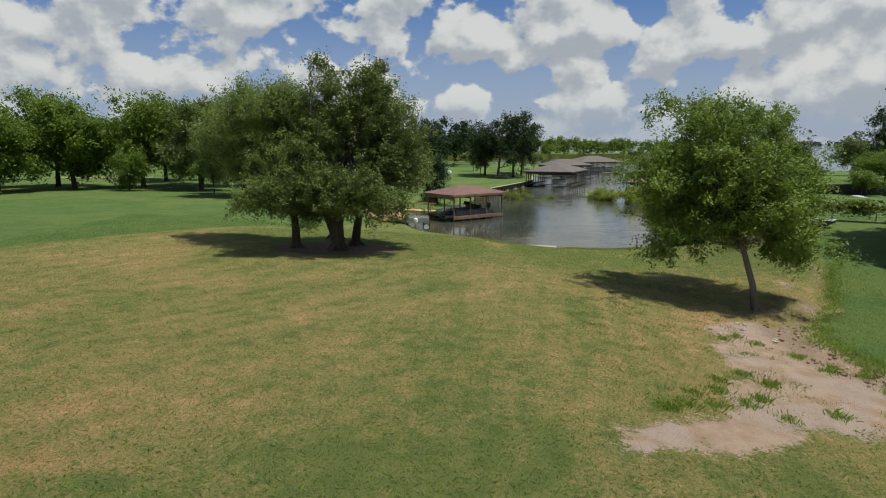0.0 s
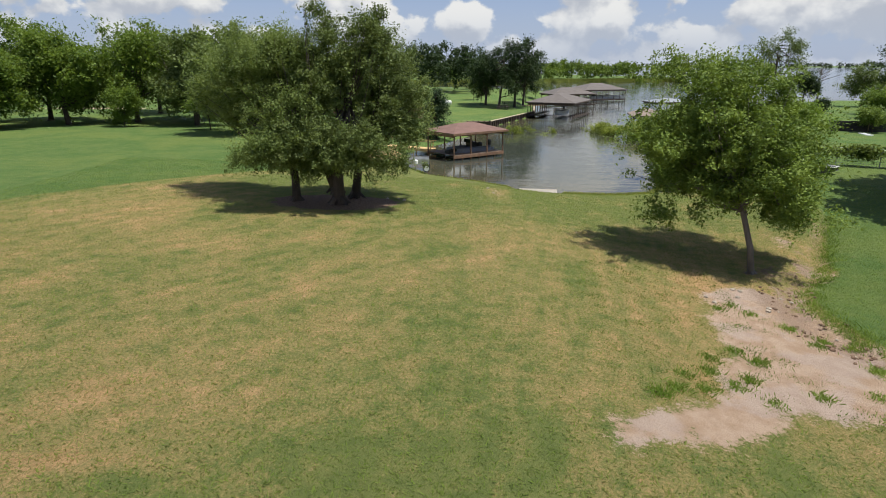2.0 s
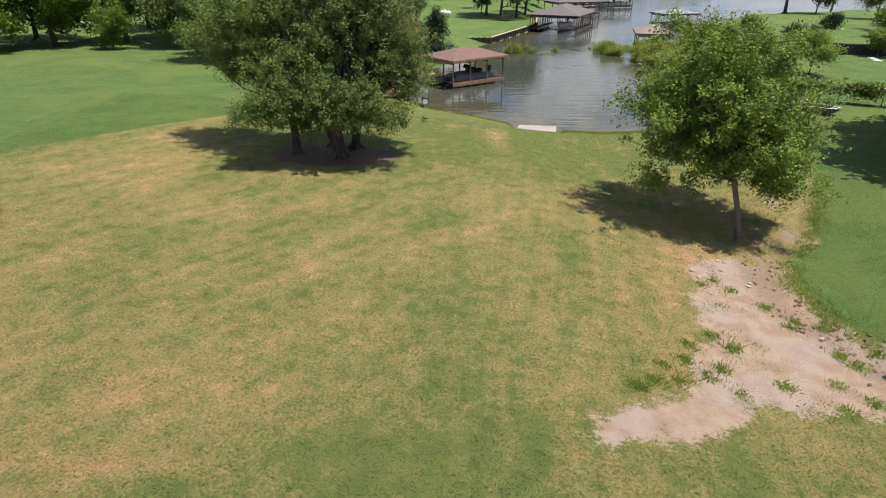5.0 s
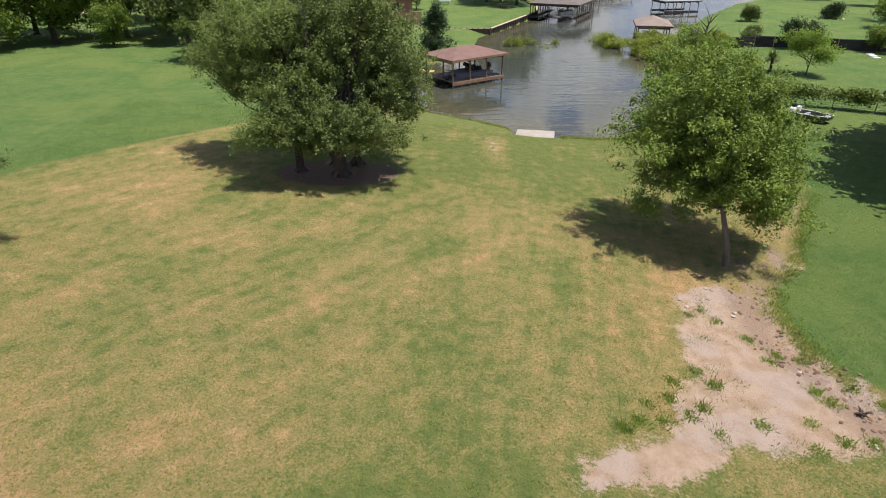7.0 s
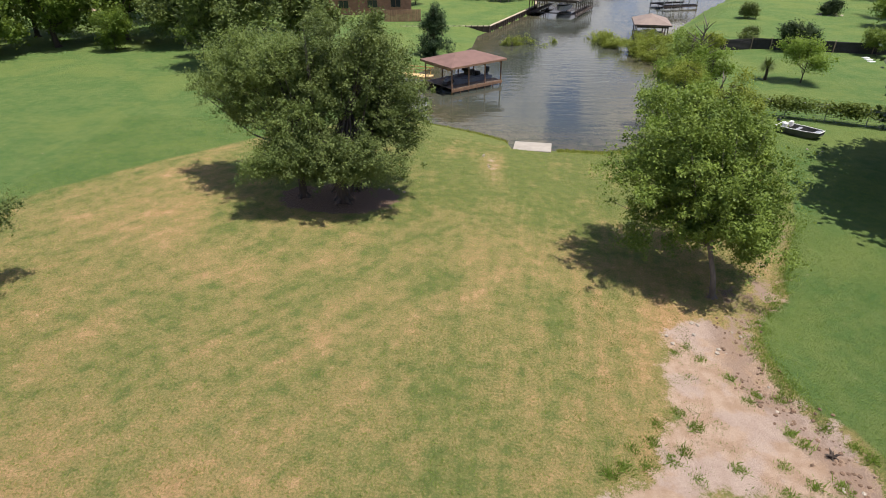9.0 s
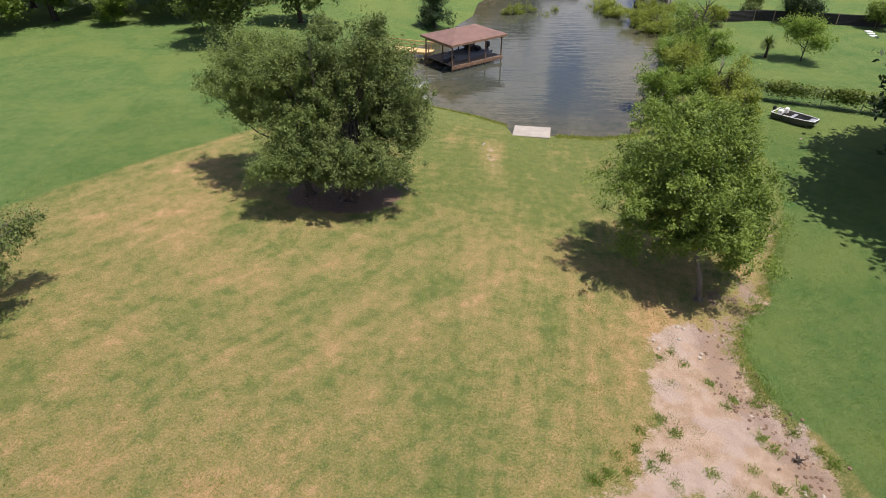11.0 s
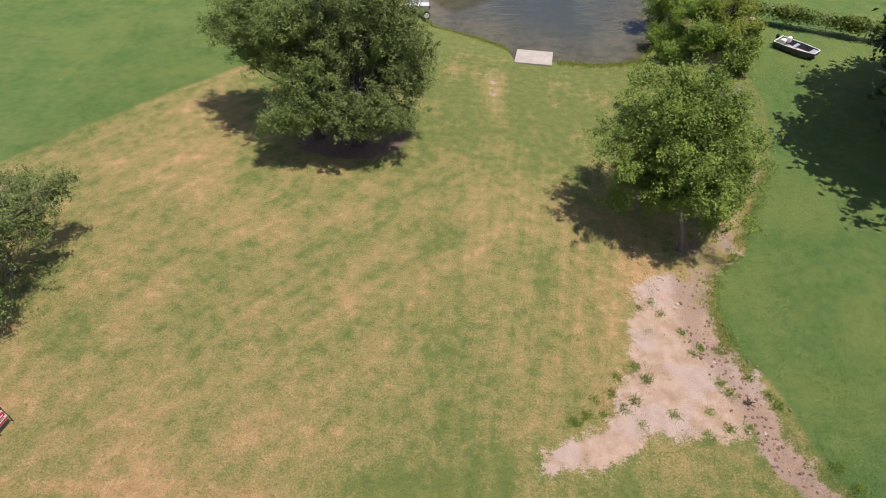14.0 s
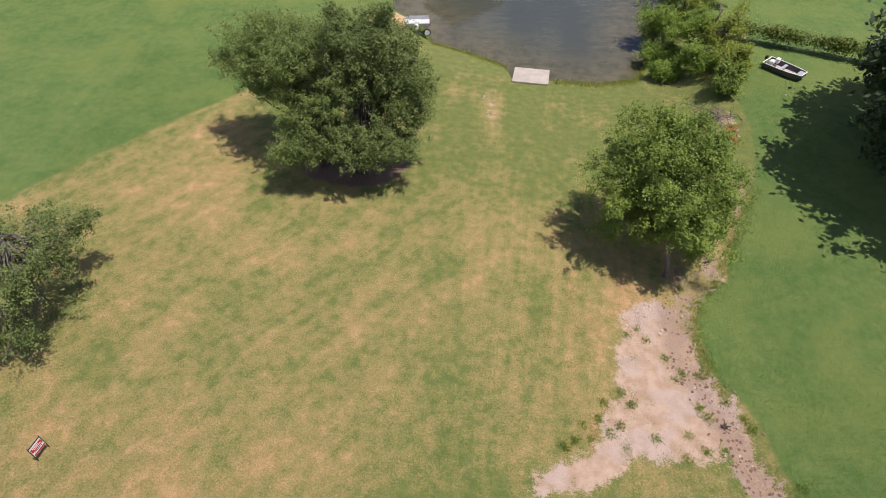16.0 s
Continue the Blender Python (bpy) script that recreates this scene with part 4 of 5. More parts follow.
def tufts(name, places, count, tall, mat, label, seed, spread):
    """Clumps of coarse blades at the given places, joined into one sheet of growth."""
    rng = np.random.default_rng(seed)
    x = np.repeat([p[0] for p in places], count) + rng.normal(0, spread, count * len(places))
    y = np.repeat([p[1] for p in places], count) + rng.normal(0, spread, count * len(places))
    size = np.repeat(rng.uniform(0.6, 1.25, len(places)), count)
    base = np.stack([x, y, height(x, y) - 0.02], 1)
    out, h = rng.normal(size=(len(x), 2)) * 0.6, tall * size * rng.uniform(0.4, 1.2, len(x))
    tip = base + np.stack([out[:, 0] * h, out[:, 1] * h, h], 1)
    a = rng.uniform(0, 6.3, len(x))
    side = np.stack([np.cos(a), np.sin(a), 0 * a], 1) * 0.010
    mid = base + (tip - base) * 0.6 + np.array([0, 0, 0.12]) * tall
    return tagged(link(name, quads_mesh(name, np.stack([base - side, base + side, mid + side, tip], 1)), mat), label, "grass", kind="stuff")


spots = [(6.4, 11.0), (7.7, 10.6), (6.5, 10.1), (5.6, 11.2), (9.0, 10.8), (6.7, 12.5), (7.0, 12.0), (7.9, 15.7), (8.2, 15.1), (7.4, 15.3), (5.2, 10.3), (4.6, 10.2),
         (9.5, 10.2), (9.7, 12.0), (9.4, 13.6), (9.0, 13.2), (5.0, 10.9), (5.9, 11.9), (8.7, 9.9), (10.2, 10.2), (4.2, 9.9), (10.9, 12.4), (11.3, 11.6), (11.5, 11.2),
         (10.2, 13.6), (12.5, 8.9), (12.9, 8.2), (8.8, 14.2), (9.9, 11.6), (6.0, 10.6)]
tufts("grass_tufts", spots, 140, 0.14, LEAF_BRIGHT, "clumps of coarse green grass on bare soil", 100, 0.12)
rs = random.Random(8)
tufts("lawn_weeds", [(rs.uniform(3.4, 8.4), rs.uniform(9.6, 18.5)) for _ in range(120)], 50, 0.055, LEAF_PECAN, "low weeds in the thin dry lawn", 101, 0.13)
GULLY_EDGE = [(GULLY[i][0] + (GULLY[i + 1][0] - GULLY[i][0]) * f + rs.uniform(0.3, 0.8), GULLY[i][1] + (GULLY[i + 1][1] - GULLY[i][1]) * f) for i in range(7) for f in
              (0.0, 0.12, 0.25, 0.37, 0.5, 0.62, 0.75, 0.88)]
tufts("gully_grass", GULLY_EDGE, 60, 0.13, LEAF_BRIGHT, "rank grass hanging over the gully's edge", 102, 0.17)

sign = thing("yard_sign", spot(-14.3, 8.8, 77, 0.74), "red and white yard sign on a steel frame", "sign")
for x in (-0.36, 0.36):
    part("leg", box((0.035, 0.035, 1.25), (x, 0, 0.6)), BLACK, sign)
part("panel", box((0.68, 0.02, 0.66), (0, 0, 0.78), bevel=0.004), WHITE, sign)
part("top_bar", box((0.76, 0.035, 0.035), (0, 0, 1.13)), BLACK, sign)
for side in (-1, 1):
    part("red_band", box((0.64, 0.006, 0.26), (0, side * 0.014, 0.86)), RED, sign)
    part("lower_band", box((0.64, 0.006, 0.10), (0, side * 0.014, 0.53)), RED, sign)
    for x, z, w in ((-0.05, 0.93, 0.36), (0.04, 0.84, 0.42)):
        part("lettering_bar", box((w, 0.006, 0.045), (x, side * 0.019, z)), WHITE, sign)
    part("lettering_bar", box((0.44, 0.006, 0.035), (0, side * 0.014, 0.67)), BLACK, sign)

# clay pile and trailer at the bank
heap = bmesh.new()
bmesh.ops.create_icosphere(heap, subdivisions=4, radius=1.0)
for v in heap.verts:
    r = noise.noise(v.co * 2.3) * 0.22 + noise.noise(v.co * 7) * 0.07
    v.co = Vector((v.co.x * 1.5, v.co.y * 1.2, max(-0.1, v.co.z) * 0.85)) * (1 + r)
heap_ob = part("clay_pile", heap, EARTH, smooth=True)
heap_ob.matrix_basis = spot(-5.9, 43.6, 20)
tagged(heap_ob, "heap of orange-tan clay beside the water", "soil pile")

trailer = thing("boat_trailer", pose(-3.7, 44.6, max(0.05, ground_at(-3.7, 44.6)), 0, 0, 4), "grey metal float trailer with pale wheels at the bank", "trailer")
part("bed", box((2.1, 1.3, 0.10), (0, 0, 0.62), bevel=0.02), ALU, trailer)
for y in (-0.66, 0.66):
    part("side_rail", box((2.1, 0.05, 0.28), (0, y, 0.8)), STEEL, trailer)
for x in (-0.8, 0.85):
    for y in (-0.72, 0.72):
        wheel = part("wheel", tube([(x, y - 0.09, 0.26), (x, y + 0.09, 0.26)], [0.27, 0.27], 18), RUBBER, trailer)
        part("rim", tube([(x, y - 0.105, 0.26), (x, y + 0.105, 0.26)], [0.2, 0.2], 18), WHITE, wheel, "white wheel disc")
part("buoy", tube([(0.05, -0.75, 0.5), (0.05, -0.75, 0.62), (0.05, -0.75, 0.85), (0.05, -0.75, 0.92)], [0.08, 0.17, 0.17, 0.06], 12), WHITE, trailer, "white plastic float")
part("winch_post", tube([(0.05, -0.7, 0.0), (0.05, -0.7, 0.6)], [0.04, 0.04], 8), STEEL, trailer)

# jon boat on the neighbour's grass
jon = thing("jon_boat", spot(21.4, 37.0, -48, 0.84, -0.02) @ Matrix.Diagonal((0.84, 1.06, 1, 1)), "flat-bottomed aluminium jon boat lying on the lawn", "boat")
part("hull", hull(3.7, 1.35, 0.48, True, 0.05), HULL_DARK, jon, smooth=False)
for side in (-1, 1):
    edge = [(-1.85, 0.66), (-0.9, 0.66), (0.0, 0.66), (0.75, 0.60), (1.3, 0.53), (1.85, 0.41)]
    part("gunwale", tube([(x, side * y, 0.49 + 0.055 * ((x + 1.85) / 3.7) ** 2) for x, y in edge], [0.026] * 6, 6), WHITE, jon, "pale aluminium gunwale")
part("transom_cap", box((0.07, 1.3, 0.07), (-1.83, 0, 0.49), bevel=0.01), WHITE, jon)
part("bow_cap", box((0.07, 0.82, 0.07), (1.83, 0, 0.55), bevel=0.01), WHITE, jon)
part("inner_floor", box((3.0, 0.95, 0.03), (-0.15, 0, 0.10)), FLOOR_PINK, jon, "faded pinkish floor")
part("bow_deck", box((0.5, 0.82, 0.04), (1.5, 0, 0.46), bevel=0.01), GREY_PAINT, jon)
for x in (-1.3, -0.2):
    part("bench", box((0.28, 1.2, 0.05), (x, 0, 0.36), bevel=0.01), GREY_PAINT, jon)
part("tank", box((0.42, 0.4, 0.32), (-1.25, -0.2, 0.55), bevel=0.06), WHITE, jon, "white plastic tank")
part("seat", box((0.35, 0.35, 0.4), (-1.0, 0.28, 0.58), bevel=0.05), WHITE, jon)
outboard(jon, -1.85, 0.35, 0.8)
# ---- fences, shrubs and trees over the cove's far side ----


def vine_fence(a, b, n, high, label, seed):
    f = thing("vine_fence", Matrix.Identity(4), label, "fence")
    rng = np.random.default_rng(seed)
    a, b = np.array(a, float), np.array(b, float)
    pts = [a + (b - a) * k / n for k in range(n + 1)]
    z = [ground_at(*p) for p in pts]
    for p, g in zip(pts, z):
        part("post", tube([(p[0], p[1], g - 0.3), (p[0], p[1], g + high + 0.08)], [0.035, 0.035], 8), STEEL, f)
    bm = bmesh.new()
    for (p, g), (q, h) in zip(zip(pts, z), zip(pts[1:], z[1:])):
        for k in range(8):
            e = k / 7 * high
            tube([(p[0], p[1], g + 0.04 + e), (q[0], q[1], h + 0.04 + e)], [0.008, 0.008], 4, bm)
        for k in range(14):
            s = k / 14
            c = p + (q - p) * s
            tube([(c[0], c[1], g + 0.04), (c[0], c[1], g + high)], [0.005, 0.005], 4, bm)
    part("wire_mesh", bm, STEEL, f)
    k = 10800
    s = np.clip(np.concatenate([rng.normal(c, 0.03, k // 24) for c in rng.uniform(0, 1, 24)]), 0, 1)
    along = a[None] + (b - a)[None] * s[:, None]
    zz = height(along[:, 0], along[:, 1]) + high * np.clip(rng.normal(0.86, 0.22, len(s)), 0.05, 1.3)
    c = np.stack([along[:, 0] + rng.normal(0, 0.22, len(s)), along[:, 1] + rng.normal(0, 0.22, len(s)), zz], 1)
    link("vine", quads_mesh("vine", leaf_quads(c, 0.15, rng, 0.4, 0.8)), LEAF_VINE, f, "leafy vine with yellowing leaves")
    return f


vine_fence((17.6, 42.4), (31.0, 37.0), 6, 1.1, "wire fence overgrown with yellowing green vines", 41)

dark = thing("mesh_fence", Matrix.Identity(4), "low black mesh fence with pale posts across the lawn", "fence")
pts = [(24.0, 64.6), (29.5, 64.9), (33.0, 64.0), (36.8, 63.0), (43.5, 61.4), (52, 59.5)]
for a, b in zip(pts, pts[1:]):
    ga, gb = ground_at(*a), ground_at(*b)
    ang, ln = math.atan2(b[1] - a[1], b[0] - a[0]), math.dist(a, b)
    bm = bmesh.new()
    for k in range(9):
        tube([(a[0], a[1], ga + 0.06 + 0.12 * k), (b[0], b[1], gb + 0.06 + 0.12 * k)], [0.03, 0.03], 4, bm)
    box((ln, 0.012, 1.05), ((a[0] + b[0]) / 2, (a[1] + b[1]) / 2, (ga + gb) / 2 + 0.54), (0, 0, math.degrees(ang)), bm=bm)
    part("mesh_panel", bm, FENCE_MESH, dark)
    for p, g in ((a, ga), (((a[0] + b[0]) / 2, (a[1] + b[1]) / 2), (ga + gb) / 2)):
        part("post", tube([(p[0], p[1] - 0.05, g - 0.3), (p[0], p[1] - 0.05, g + 1.2)], [0.045, 0.045], 7), WOOD, dark)

for k in range(3):
    s = part("stepping_stone", box((0.62, 0.42, 0.08), (0, 0, 0.03), bevel=0.02), WHITE)
    s.matrix_basis = spot(38.1 + 0.25 * k, 58.6 + k * 0.9, 8, 1.0, 0.0)
    tagged(s, "white rectangular stepping stone in the lawn", "stepping stone", "stepping stones in the lawn")


def round_tree(name, x, y, tall, wide, mat, label, seed, trunk_h=0.3, clusters=420, per=22, leaf=0.2, group="", trunk_r=None, shape=1.0, bark=None, category="tree",
               branches=24, turn=0.0):
    """A free-standing tree from its height and width, its crown of several overlapping lobes."""
    rng = np.random.default_rng(seed + 1000)
    r = wide / 2
    z0, hz = tall * trunk_h, tall * (1 - trunk_h) / 2
    lobes = [(0, 0, z0 + hz * 0.95, r * 0.72, r * 0.72, hz * 0.92)]
    for k in range(7):
        a = 2 * math.pi * (k + rng.random() * 0.6) / 7
        zz = z0 + hz * (0.55 + 0.9 * rng.random())
        q = r * (0.50 if zz < z0 + hz else 0.42) * shape
        lobes.append((math.cos(a) * q, math.sin(a) * q, zz, r * 0.5, r * 0.5, hz * 0.5))
    tr = trunk_r or tall * 0.022
    lean = rng.normal(size=2) * 0.04 * tall
    trunk = ([(0, 0, -0.1), (lean[0] * 0.2, lean[1] * 0.2, tall * 0.15), (lean[0] * 0.6, lean[1] * 0.5, tall * 0.4), (lean[0], lean[1], tall * 0.75)],
             [tr, tr * 0.8, tr * 0.55, tr * 0.18])
    return tree(name, spot(x, y, turn), [trunk], lobes, clusters, per, leaf, leaf * 1.9, mat, label, seed, branches=branches, r0=tr * 0.35, group=group,
                bark=bark, category=category, fork=0.3)


# row of pecans along the left side of the neighbouring lawn
ROW = [(-46.5, 66, 11.5, 12, LEAF_PECAN), (-44, 54, 9.0, 9, LEAF_PECAN), (-36.0, 65, 11.2, 12, LEAF_PECAN), (-28.5, 63, 10.0, 9.5, LEAF_OAK), (-20.0, 53, 9.6, 8.5, LEAF_OAK),
       (-54, 62, 11, 11, LEAF_PECAN), (-40, 78, 11.5, 12, LEAF_PECAN), (-24, 74, 11, 11, LEAF_PECAN), (-16.5, 62, 9.0, 8, LEAF_OAK), (-62, 74, 12, 12, LEAF_PECAN), (-40.5, 60, 9.5, 9, LEAF_PECAN), (-32, 71, 11, 11, LEAF_PECAN), (-50, 57, 9.5, 9, LEAF_OAK)]
for k, (x, y, tall, wide, mat) in enumerate(ROW):
    round_tree("pecan_tree", x, y, tall, wide, mat, "broad pecan tree shading the lawn", 50 + k, 0.07, 850, 24, 0.34, "trees beside the lawn", 0.28, branches=30)
for k, (x, y, tall, wide) in enumerate([(-33.8, 58.5, 4.0, 4.5), (-47.5, 57, 3.6, 3.5), (-24.5, 57, 4.5, 4.5)]):
    round_tree("young_tree", x, y, tall, wide, LEAF_PECAN, "low bushy young tree at the lawn's edge", 70 + k, 0.1, 300, 24, 0.2, "young trees at the lawn's edge", 0.07)

cedar_lobes = [(0, 0, 1.0 + k * 0.7, 2.0 - 0.25 * k, 2.0 - 0.25 * k, 0.8) for k in range(6)]
tree("cedar_tree", spot(-3.3, 66.5), [([(0, 0, 0), (0, 0, 2.5), (0, 0, 5.2)], [0.14, 0.1, 0.03])], cedar_lobes, 700, 26, 0.16, 0.3, LEAF_CEDAR,
     "dark dense cedar behind the dock", 75, upright=0.8)

# peninsula
for k, (x, y, tall, wide) in enumerate([(5.4, 108.5, 11.4, 10), (8.4, 111.5, 12.0, 10), (3.2, 113.5, 9.2, 7.5), (10.5, 119, 10, 8)]):
    round_tree("oak_tree", x, y, tall, wide, LEAF_DARK, "dark live oak on the peninsula lawn", 80 + k, 0.22, 480, 24, 0.33, "oaks on the peninsula", 0.25, branches=24)
for k, (x, y, tall, wide) in enumerate([(1.1, 127, 5.0, 3.2), (2.4, 116, 3.4, 2.4), (12.0, 130, 5, 4.5), (15, 140, 5, 5), (-8, 100, 4, 4)]):
    round_tree("young_tree", x, y, tall, wide, LEAF_OAK, "young tree on the far lawn", 90 + k, 0.3, 160, 22, 0.26, "young trees on the peninsula", 0.07)

# right-hand properties
FAR_RIGHT = [(58.0, 120, 14.5, 9, LEAF_OAK, 0.35, "tall airy tree by the lake shore"), (62.5, 118, 6.0, 5.0, LEAF_DARK, 0.28, "round dark tree on the lake lawn"),
             (66.0, 106, 8.0, 6.5, LEAF_OAK, 0.2, "grey-green tree near the lake shore"), (58.0, 84, 11.0, 9, LEAF_DARK, 0.2, "dark shade tree near the fence"),
             (65.0, 92, 12.0, 10, LEAF_DARK, 0.2, "dark shade tree near the fence"), (52.5, 77.5, 6.0, 6.0, LEAF_PECAN, 0.1, "leafy tree beside the lawn")]
for k, (x, y, tall, wide, mat, th, lab) in enumerate(FAR_RIGHT):
    round_tree("shade_tree", x, y, tall, wide, mat, lab, 100 + k, th, 420 if tall > 13 else 560, 22, 0.28, "trees on the far lawns", shape=1.2)
SMALL = [(27.7, 50.3, 3.7, 4.5, LEAF_BRIGHT, 0.3, 0.15, "round fruit tree on the mown lawn"),
         (33.4, 63.3, 3.0, 4.0, LEAF_DARK, 0.1, 0.18, "dark shrub against the mesh fence"), (40.2, 61.6, 2.3, 3.0, LEAF_ELM, 0.35, 0.16, "spreading shrub beside the mesh fence"),
         (31.2, 69.5, 1.3, 1.3, LEAF_OAK, 0.2, 0.15, "young shrub on the lawn"), (36.7, 84.0, 1.8, 1.8, LEAF_OAK, 0.3, 0.2, "young tree on the far lawn"),
         (49.0, 87.5, 2.0, 2.8, LEAF_DARK, 0.05, 0.18, "clipped shrub ringed with stones"),
         (29.4, 66.0, 1.4, 1.6, LEAF_OAK, 0.1, 0.15, "low shrub beside the mesh fence"), (24.8, 63.2, 2.0, 2.2, LEAF_WILLOW, 0.1, 0.16, "pale shrub at the fence end")]
for k, (x, y, tall, wide, mat, th, leaf, lab) in enumerate(SMALL):
    round_tree("shrub" if th < 0.2 else "small_tree", x, y, tall, wide, mat, lab, 120 + k, th, 380, 20, leaf + 0.02, "shrubs on the lawns", 0.06, category="shrub" if th < 0.2 else "tree")
for k in range(9):
    a = 2 * math.pi * k / 9
    r = part("stone", rock_mesh(rng_r, 0.22), STONE)
    r.matrix_basis = spot(49.0 + 1.5 * math.cos(a), 87.5 + 1.2 * math.sin(a), 40 * k)
    tagged(r, "pale edging stone round a shrub", "stone", "edging stones")

# spiky yucca-like tree on the mown lawn
yucca = thing("yucca_tree", spot(25.2, 51.2), "small spiky tree with drooping sword leaves on mown lawn", "tree")
part("trunk", tube([(0, 0, -0.1), (0.03, 0, 0.6), (0, 0.03, 1.2)], [0.15, 0.12, 0.10], 8), BARK, yucca, smooth=True)
rng = np.random.default_rng(17)
a, e = rng.uniform(0, 2 * math.pi, 150), rng.uniform(-0.5, 1.3, 150)
way = np.stack([np.cos(a) * np.cos(e), np.sin(a) * np.cos(e), np.sin(e)], 1)
base = np.array([0, 0, 1.2]) + rng.normal(size=(150, 3)) * 0.06
side = np.stack([-np.sin(a), np.cos(a), 0 * a], 1) * 0.05
tip = base + way * rng.uniform(0.6, 0.95, (150, 1)) - np.array([0, 0, 0.12])
link("crown", quads_mesh("crown", np.stack([base, (base + tip) / 2 + side, tip, (base + tip) / 2 - side], 1)), LEAF_OAK, yucca)

# overgrown bank on the right of the cove
BANK = [(14.6, 44.0, 3.6, 3.4, LEAF_BRIGHT), (16.8, 45.5, 4.4, 3.8, LEAF_WILLOW), (18.9, 47.0, 4.0, 3.6, LEAF_BRIGHT), (17.2, 50.5, 4.6, 3.4, LEAF_BRIGHT), (19.8, 54.0, 5.2, 3.6, LEAF_ELM),
        (20.8, 58.0, 4.6, 3.2, LEAF_BRIGHT), (17.6, 39.4, 3.6, 3.0, LEAF_WILLOW), (16.2, 40.8, 3.2, 3.0, LEAF_BRIGHT), (14.2, 40.6, 1.5, 2.6, LEAF_BRIGHT), (17.7, 36.2, 2.6, 2.4, LEAF_WILLOW),
        (16.7, 34.4, 2.0, 1.9, LEAF_ELM), (16.0, 37.6, 2.4, 2.4, LEAF_BRIGHT), (14.2, 38.4, 1.0, 1.9, LEAF_BRIGHT)]
for k, (x, y, tall, wide, mat) in enumerate(BANK):
    round_tree("bank_shrub", x, y, tall, wide, mat, "tangled leafy shrub on the overgrown bank", 140 + k, 0.06, 230, 26, 0.16, "shrubs on the overgrown bank", 0.07, category="shrub",
               branches=40, shape=1.2)
for x, y, tall, seed in ((17.3, 40.2, 2.9, 3), (20.4, 53.5, 4.6, 4), (67.8, 123.0, 6.0, 6), (14.6, 42.6, 1.6, 7)):
    rng = np.random.default_rng(seed)
    d = thing("dead_tree", spot(x, y), "bare grey dead tree standing on the bank", "dead tree", "dead trees")
    bm = bmesh.new()
    path = [(0, 0, -0.1), (0.1, 0, tall * 0.35), (-0.1, 0.1, tall * 0.7), (0.2, 0.1, tall)]
    tube(path, [0.035 * tall + 0.05, 0.03 * tall + 0.04, 0.02 * tall, 0.01], 8, bm)
    for k in range(16):
        z = tall * rng.uniform(0.3, 0.95)
        o = np.array([rng.normal() * 0.2, rng.normal() * 0.2, 0.22]) * tall
        s = np.array([0, 0, z])
        tube([s, s + o * 0.5 + rng.normal(size=3) * 0.04, s + o], [0.012 * tall, 0.008 * tall, 0.003], 5, bm)
    part("trunk", bm, PALE_BARK, d)

brush = thing("brush_pile", spot(15.5, 31.6), "pile of dead branches and pale debris under shrubs", "brush pile")
bm, rng = bmesh.new(), np.random.default_rng(9)
for k in range(60):
    c, o = rng.normal(size=3) * (0.6, 0.5, 0.12) + (0, 0, 0.2), rng.normal(size=3) * (0.5, 0.5, 0.12)
    tube([c - o, c + rng.normal(size=3) * 0.05, c + o], [0.012, 0.018, 0.008], 5, bm)
part("branches", bm, PALE_BARK, brush)
rng = np.random.default_rng(10)
red = thing("red_shrub", spot(15.7, 29.4), "small shrub with rust-red leaves beside the gully", "shrub")
c, _ = crown_centers([(0, 0, 0.55, 0.3, 0.35, 0.5)], 30, 16, 0.16, rng)
bm = bmesh.new()
for k in range(6):
    tube([(0, 0, -0.05), (0.05 * math.cos(k), 0.05 * math.sin(k), 0.4), (0.22 * math.cos(k), 0.22 * math.sin(k), 0.9)], [0.02, 0.014, 0.004], 5, bm)
part("stems", bm, BARK, red)
link("crown", quads_mesh("crown", leaf_quads(c, 0.12, rng)), LEAF_RED, red)

# reeds and willow clumps standing in the water


for k, (x, y, tall, wide, cl) in enumerate([(5.6, 73.5, 1.5, 2.8, 75), (7.0, 75.0, 1.6, 2.4, 55), (9.5, 74.0, 1.7, 2.6, 75), (10.6, 76.0, 1.6, 2.2, 45), (12.1, 67.0, 0.9, 1.3, 18)]):
    round_tree("willow_bush", x, y, tall + 0.3, wide, LEAF_WILLOW, "sparse yellow-green willow standing in shallow water", 160 + k, 0.05, cl, 22, 0.15,
               "plants standing in the cove", 0.03, category="shrub", shape=1.2)
for k, (x, y, tall, wide) in enumerate([(17.4, 74.5, 2.2, 4.2), (18.8, 69.5, 2.3, 4.4), (20.4, 66.0, 2.2, 3.8), (21.5, 71.5, 2.4, 4.4), (16.8, 78.5, 2.0, 3.4)]):
    round_tree("willow_bush", x, y, tall, wide, LEAF_WILLOW, "yellow-green willow bush at the water's edge", 170 + k, 0.02, 260, 22, 0.17, "willows at the water's edge", 0.05,
               category="shrub", shape=1.3)

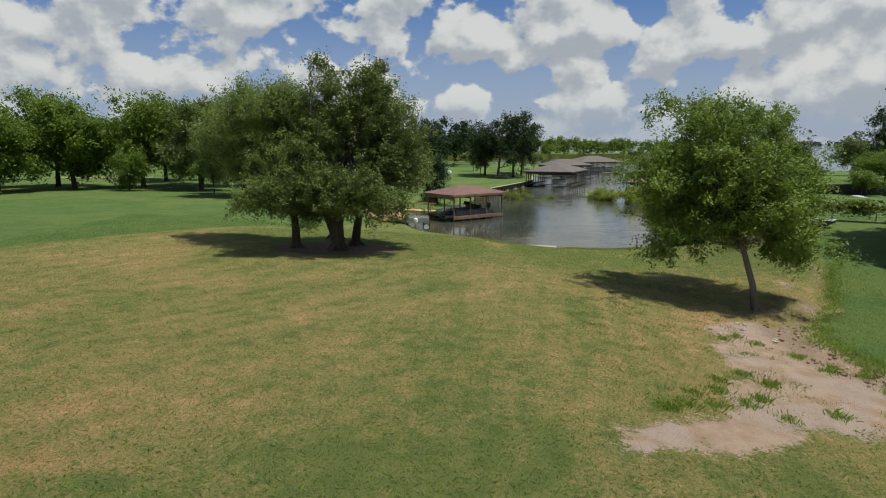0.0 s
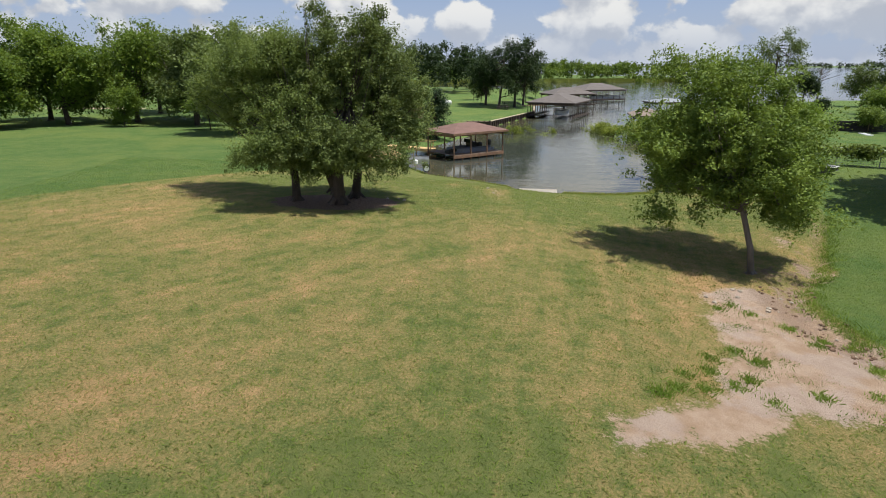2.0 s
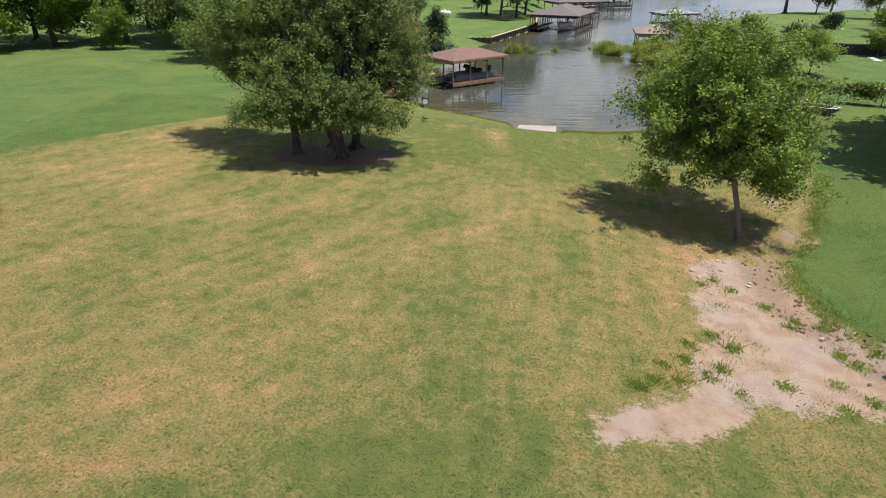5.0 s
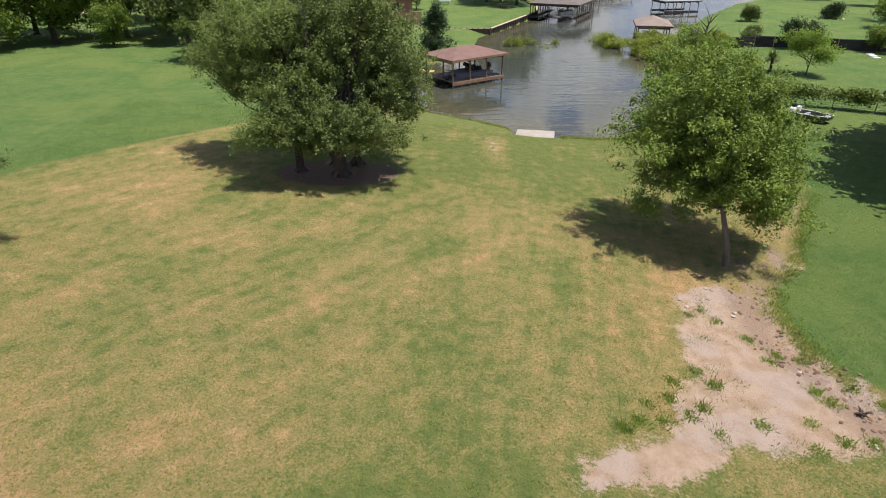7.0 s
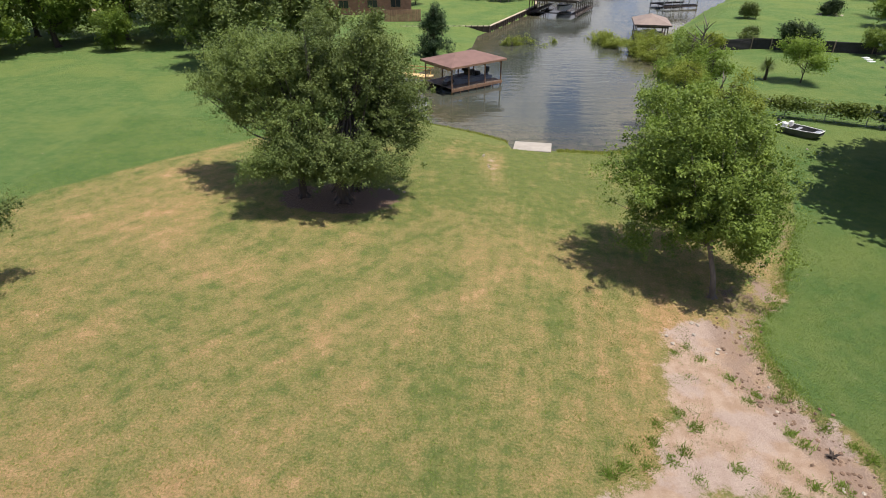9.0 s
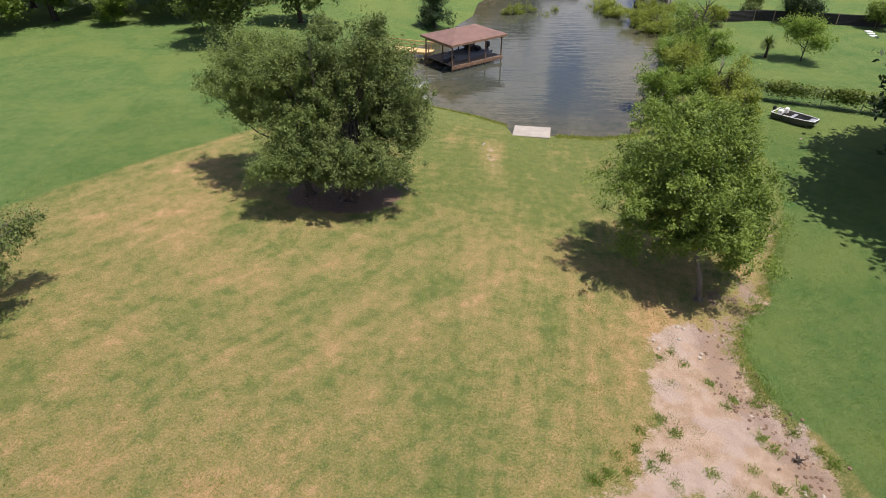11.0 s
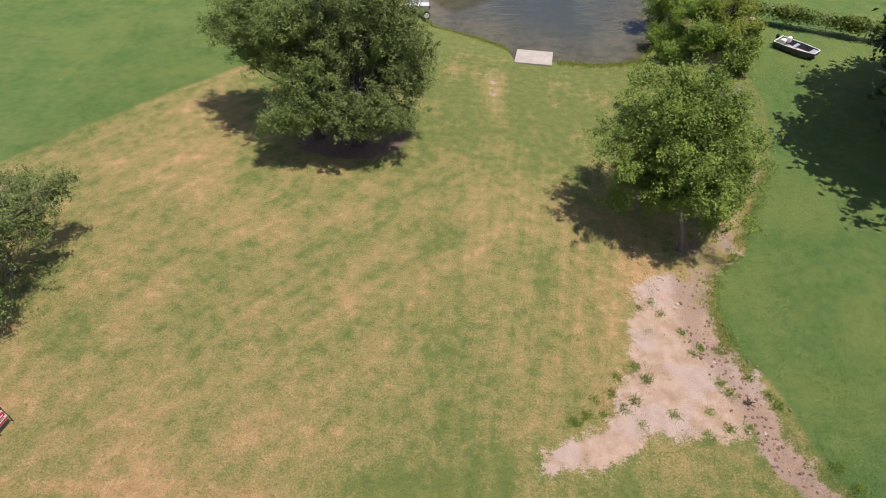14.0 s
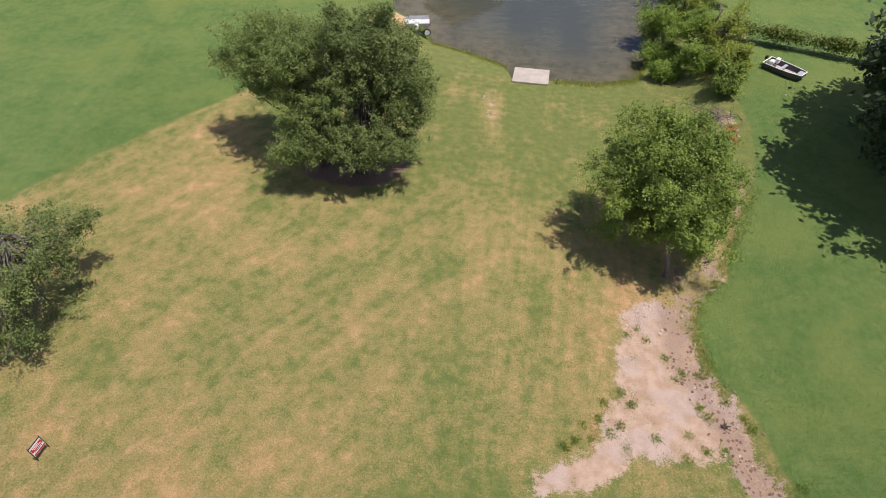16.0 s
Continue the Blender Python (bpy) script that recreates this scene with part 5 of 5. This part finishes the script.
rng = np.random.default_rng(61)
k = 9000
x = rng.uniform(-4, 15, k)
y = np.interp(x, SHORE[1:9, 0], SHORE[1:9, 1]) + rng.normal(-0.2, 0.35, k)
keep = (shore_distance(x, y) > -0.35) & ((x < 3.3) | (x > 6.5))
x, y = x[keep], y[keep]
base = np.stack([x, y, np.maximum(height(x, y), -0.05) - 0.03], 1)
tip = base + np.stack([rng.normal(0, 0.06, len(x)), rng.normal(0, 0.06, len(x)), rng.uniform(0.06, 0.24, len(x))], 1)
side = np.stack([rng.normal(0, 0.012, len(x)), rng.normal(0, 0.012, len(x)), 0 * x], 1)
tagged(link("shore_grass", quads_mesh("shore_grass", np.stack([base - side, base + side, (base + tip) / 2 + side, tip], 1)), REED),
       "rank yellow-green grass along the waterline", "grass", kind="stuff")

# ---- far woods ----


def woods(name, spots_xyhw, mat, label, seed, leaf=0.9, per_tree=420):
    rng = np.random.default_rng(seed)
    all_c = []
    for x, y, h, w in spots_xyhw:
        z = ground_at(x, y)
        lobes = [(x, y, z + h * 0.52, w * 0.42, w * 0.42, h * 0.46)] + [
            (x + rng.normal() * w * 0.25, y + rng.normal() * w * 0.25, z + h * rng.uniform(0.35, 0.8), w * 0.3, w * 0.3, h * 0.22) for _ in range(4)]
        c, _ = crown_centers(lobes, per_tree // 12, 12, leaf * 1.2, rng, 0.5)
        all_c.append(c)
    c = np.concatenate(all_c)
    return tagged(link(name, quads_mesh(name, leaf_quads(c, leaf, rng, 0.2, 0.7)), mat), label, "woods", kind="stuff")


rw = random.Random(3)
woods("peninsula_woods", [(rw.uniform(-34, 4), rw.uniform(150, 185), rw.uniform(10.5, 14), rw.uniform(7, 10)) for _ in range(46)], LEAF_DARK,
      "tall dark woods behind the peninsula lawn", 62, 0.5, 900)
woods("left_woods", [(rw.uniform(-130, -20), rw.uniform(100, 150), rw.uniform(9, 12), rw.uniform(7, 11)) for _ in range(70)], LEAF_PECAN,
      "line of leafy trees beyond the lawn", 63, 0.5, 700)
woods("island_woods", [(rw.uniform(-70, 118), rw.uniform(312, 350) + max(0, 0.25 * (k % 7)), rw.uniform(6.5, 10.5), rw.uniform(8, 13)) for k in range(120)], LEAF_PECAN,
      "low green woods across the lake", 64, 0.9, 420)
woods("far_shore_woods", [(-1500 + 45 * k + rw.uniform(-15, 15), 2310 + rw.uniform(0, 40), rw.uniform(9, 15), rw.uniform(50, 80)) for k in range(120)], LEAF_DARK,
      "thin dark line of trees on the far lake shore", 65, 5.0, 240)
rng = np.random.default_rng(66)
k = 9000
x = rng.uniform(-60, 118, k)
y = np.interp(x, [-60, 0, 65, 112, 135], [284, 292, 318, 335, 400]) + rng.uniform(-5, 7, k)
base = np.stack([x, y, 0 * x - 0.1], 1)
tip = base + np.stack([rng.normal(0, 0.3, k), rng.normal(0, 0.3, k), rng.uniform(0.8, 2.2, k)], 1)
side = np.stack([rng.uniform(0.08, 0.2, k), 0 * x, 0 * x], 1)
tagged(link("far_reeds", quads_mesh("far_reeds", np.stack([base - side, base + side, (base + tip) / 2 + side, tip], 1)), REED),
       "pale band of reeds along the far bank", "reeds", kind="stuff")

# ---- small things on the peninsula ----
tank = thing("propane_tank", spot(-3.9, 107.2), "white horizontal propane tank on two short feet", "tank")
part("shell", tube([(-1.05, 0, 0.7), (-1.0, 0, 0.7), (-0.85, 0, 0.7), (0.85, 0, 0.7), (1.0, 0, 0.7), (1.05, 0, 0.7)], [0.1, 0.27, 0.38, 0.38, 0.27, 0.1], 16), WHITE, tank)
part("dome", tube([(0, 0, 1.05), (0, 0, 1.2), (0, 0, 1.26)], [0.15, 0.14, 0.08], 10), WHITE, tank)
for x in (-0.6, 0.6):
    part("foot", box((0.12, 0.5, 0.4), (x, 0, 0.19)), CONCRETE, tank)
picnic = thing("picnic_table", spot(6.0, 106.5, 20), "weathered grey wooden picnic table under the oaks", "table")
part("tabletop", box((1.9, 0.75, 0.05), (0, 0, 0.75), bevel=0.01), WOOD, picnic)
for y in (-0.72, 0.72):
    part("bench", box((1.9, 0.27, 0.05), (0, y, 0.45), bevel=0.01), WOOD, picnic)
for x in (-0.7, 0.7):
    part("cross_beam", box((0.06, 1.6, 0.1), (x, 0, 0.38)), WOOD, picnic)
    for s in (-1, 1):
        part("leg", box((0.06, 0.1, 0.9), (x, s * 0.42, 0.37), (s * 32, 0, 0)), WOOD, picnic)

house = thing("house", spot(-14.5, 93.0, 12), "single-storey brick house with a brown shingle roof", "house")
part("wall", box((12, 8, 2.7), (0, 0, 1.35)), BRICK, house)
top = hip_roof(12, 8, 2.0, 0.5, 0.15)
bmesh.ops.translate(top, verts=top.verts, vec=(0, 0, 2.8))
part("roof", top, ROOF_RED, house)
for x in (-3.5, 0.5, 3.8):
    win = part("window", box((1.5, 0.12, 1.1), (x, -4.01, 1.5)), WOOD_RED, house)
    for s in (-0.34, 0.34):
        part("pane", box((0.62, 0.05, 0.95), (x + s, -4.06, 1.5)), GLASS, win)
yard = thing("board_fence", spot(-8.5, 84.5, 8), "brown board fence by the house", "fence")
for k in range(30):
    part("board", box((0.15, 0.025, 1.5), (-2.4 + k * 0.165, 0, 0.75)), WOOD_RED, yard)
for x in (-2.4, 0, 2.4):
    part("post", box((0.1, 0.1, 1.6), (x, 0.07, 0.75)), WOOD_RED, yard)
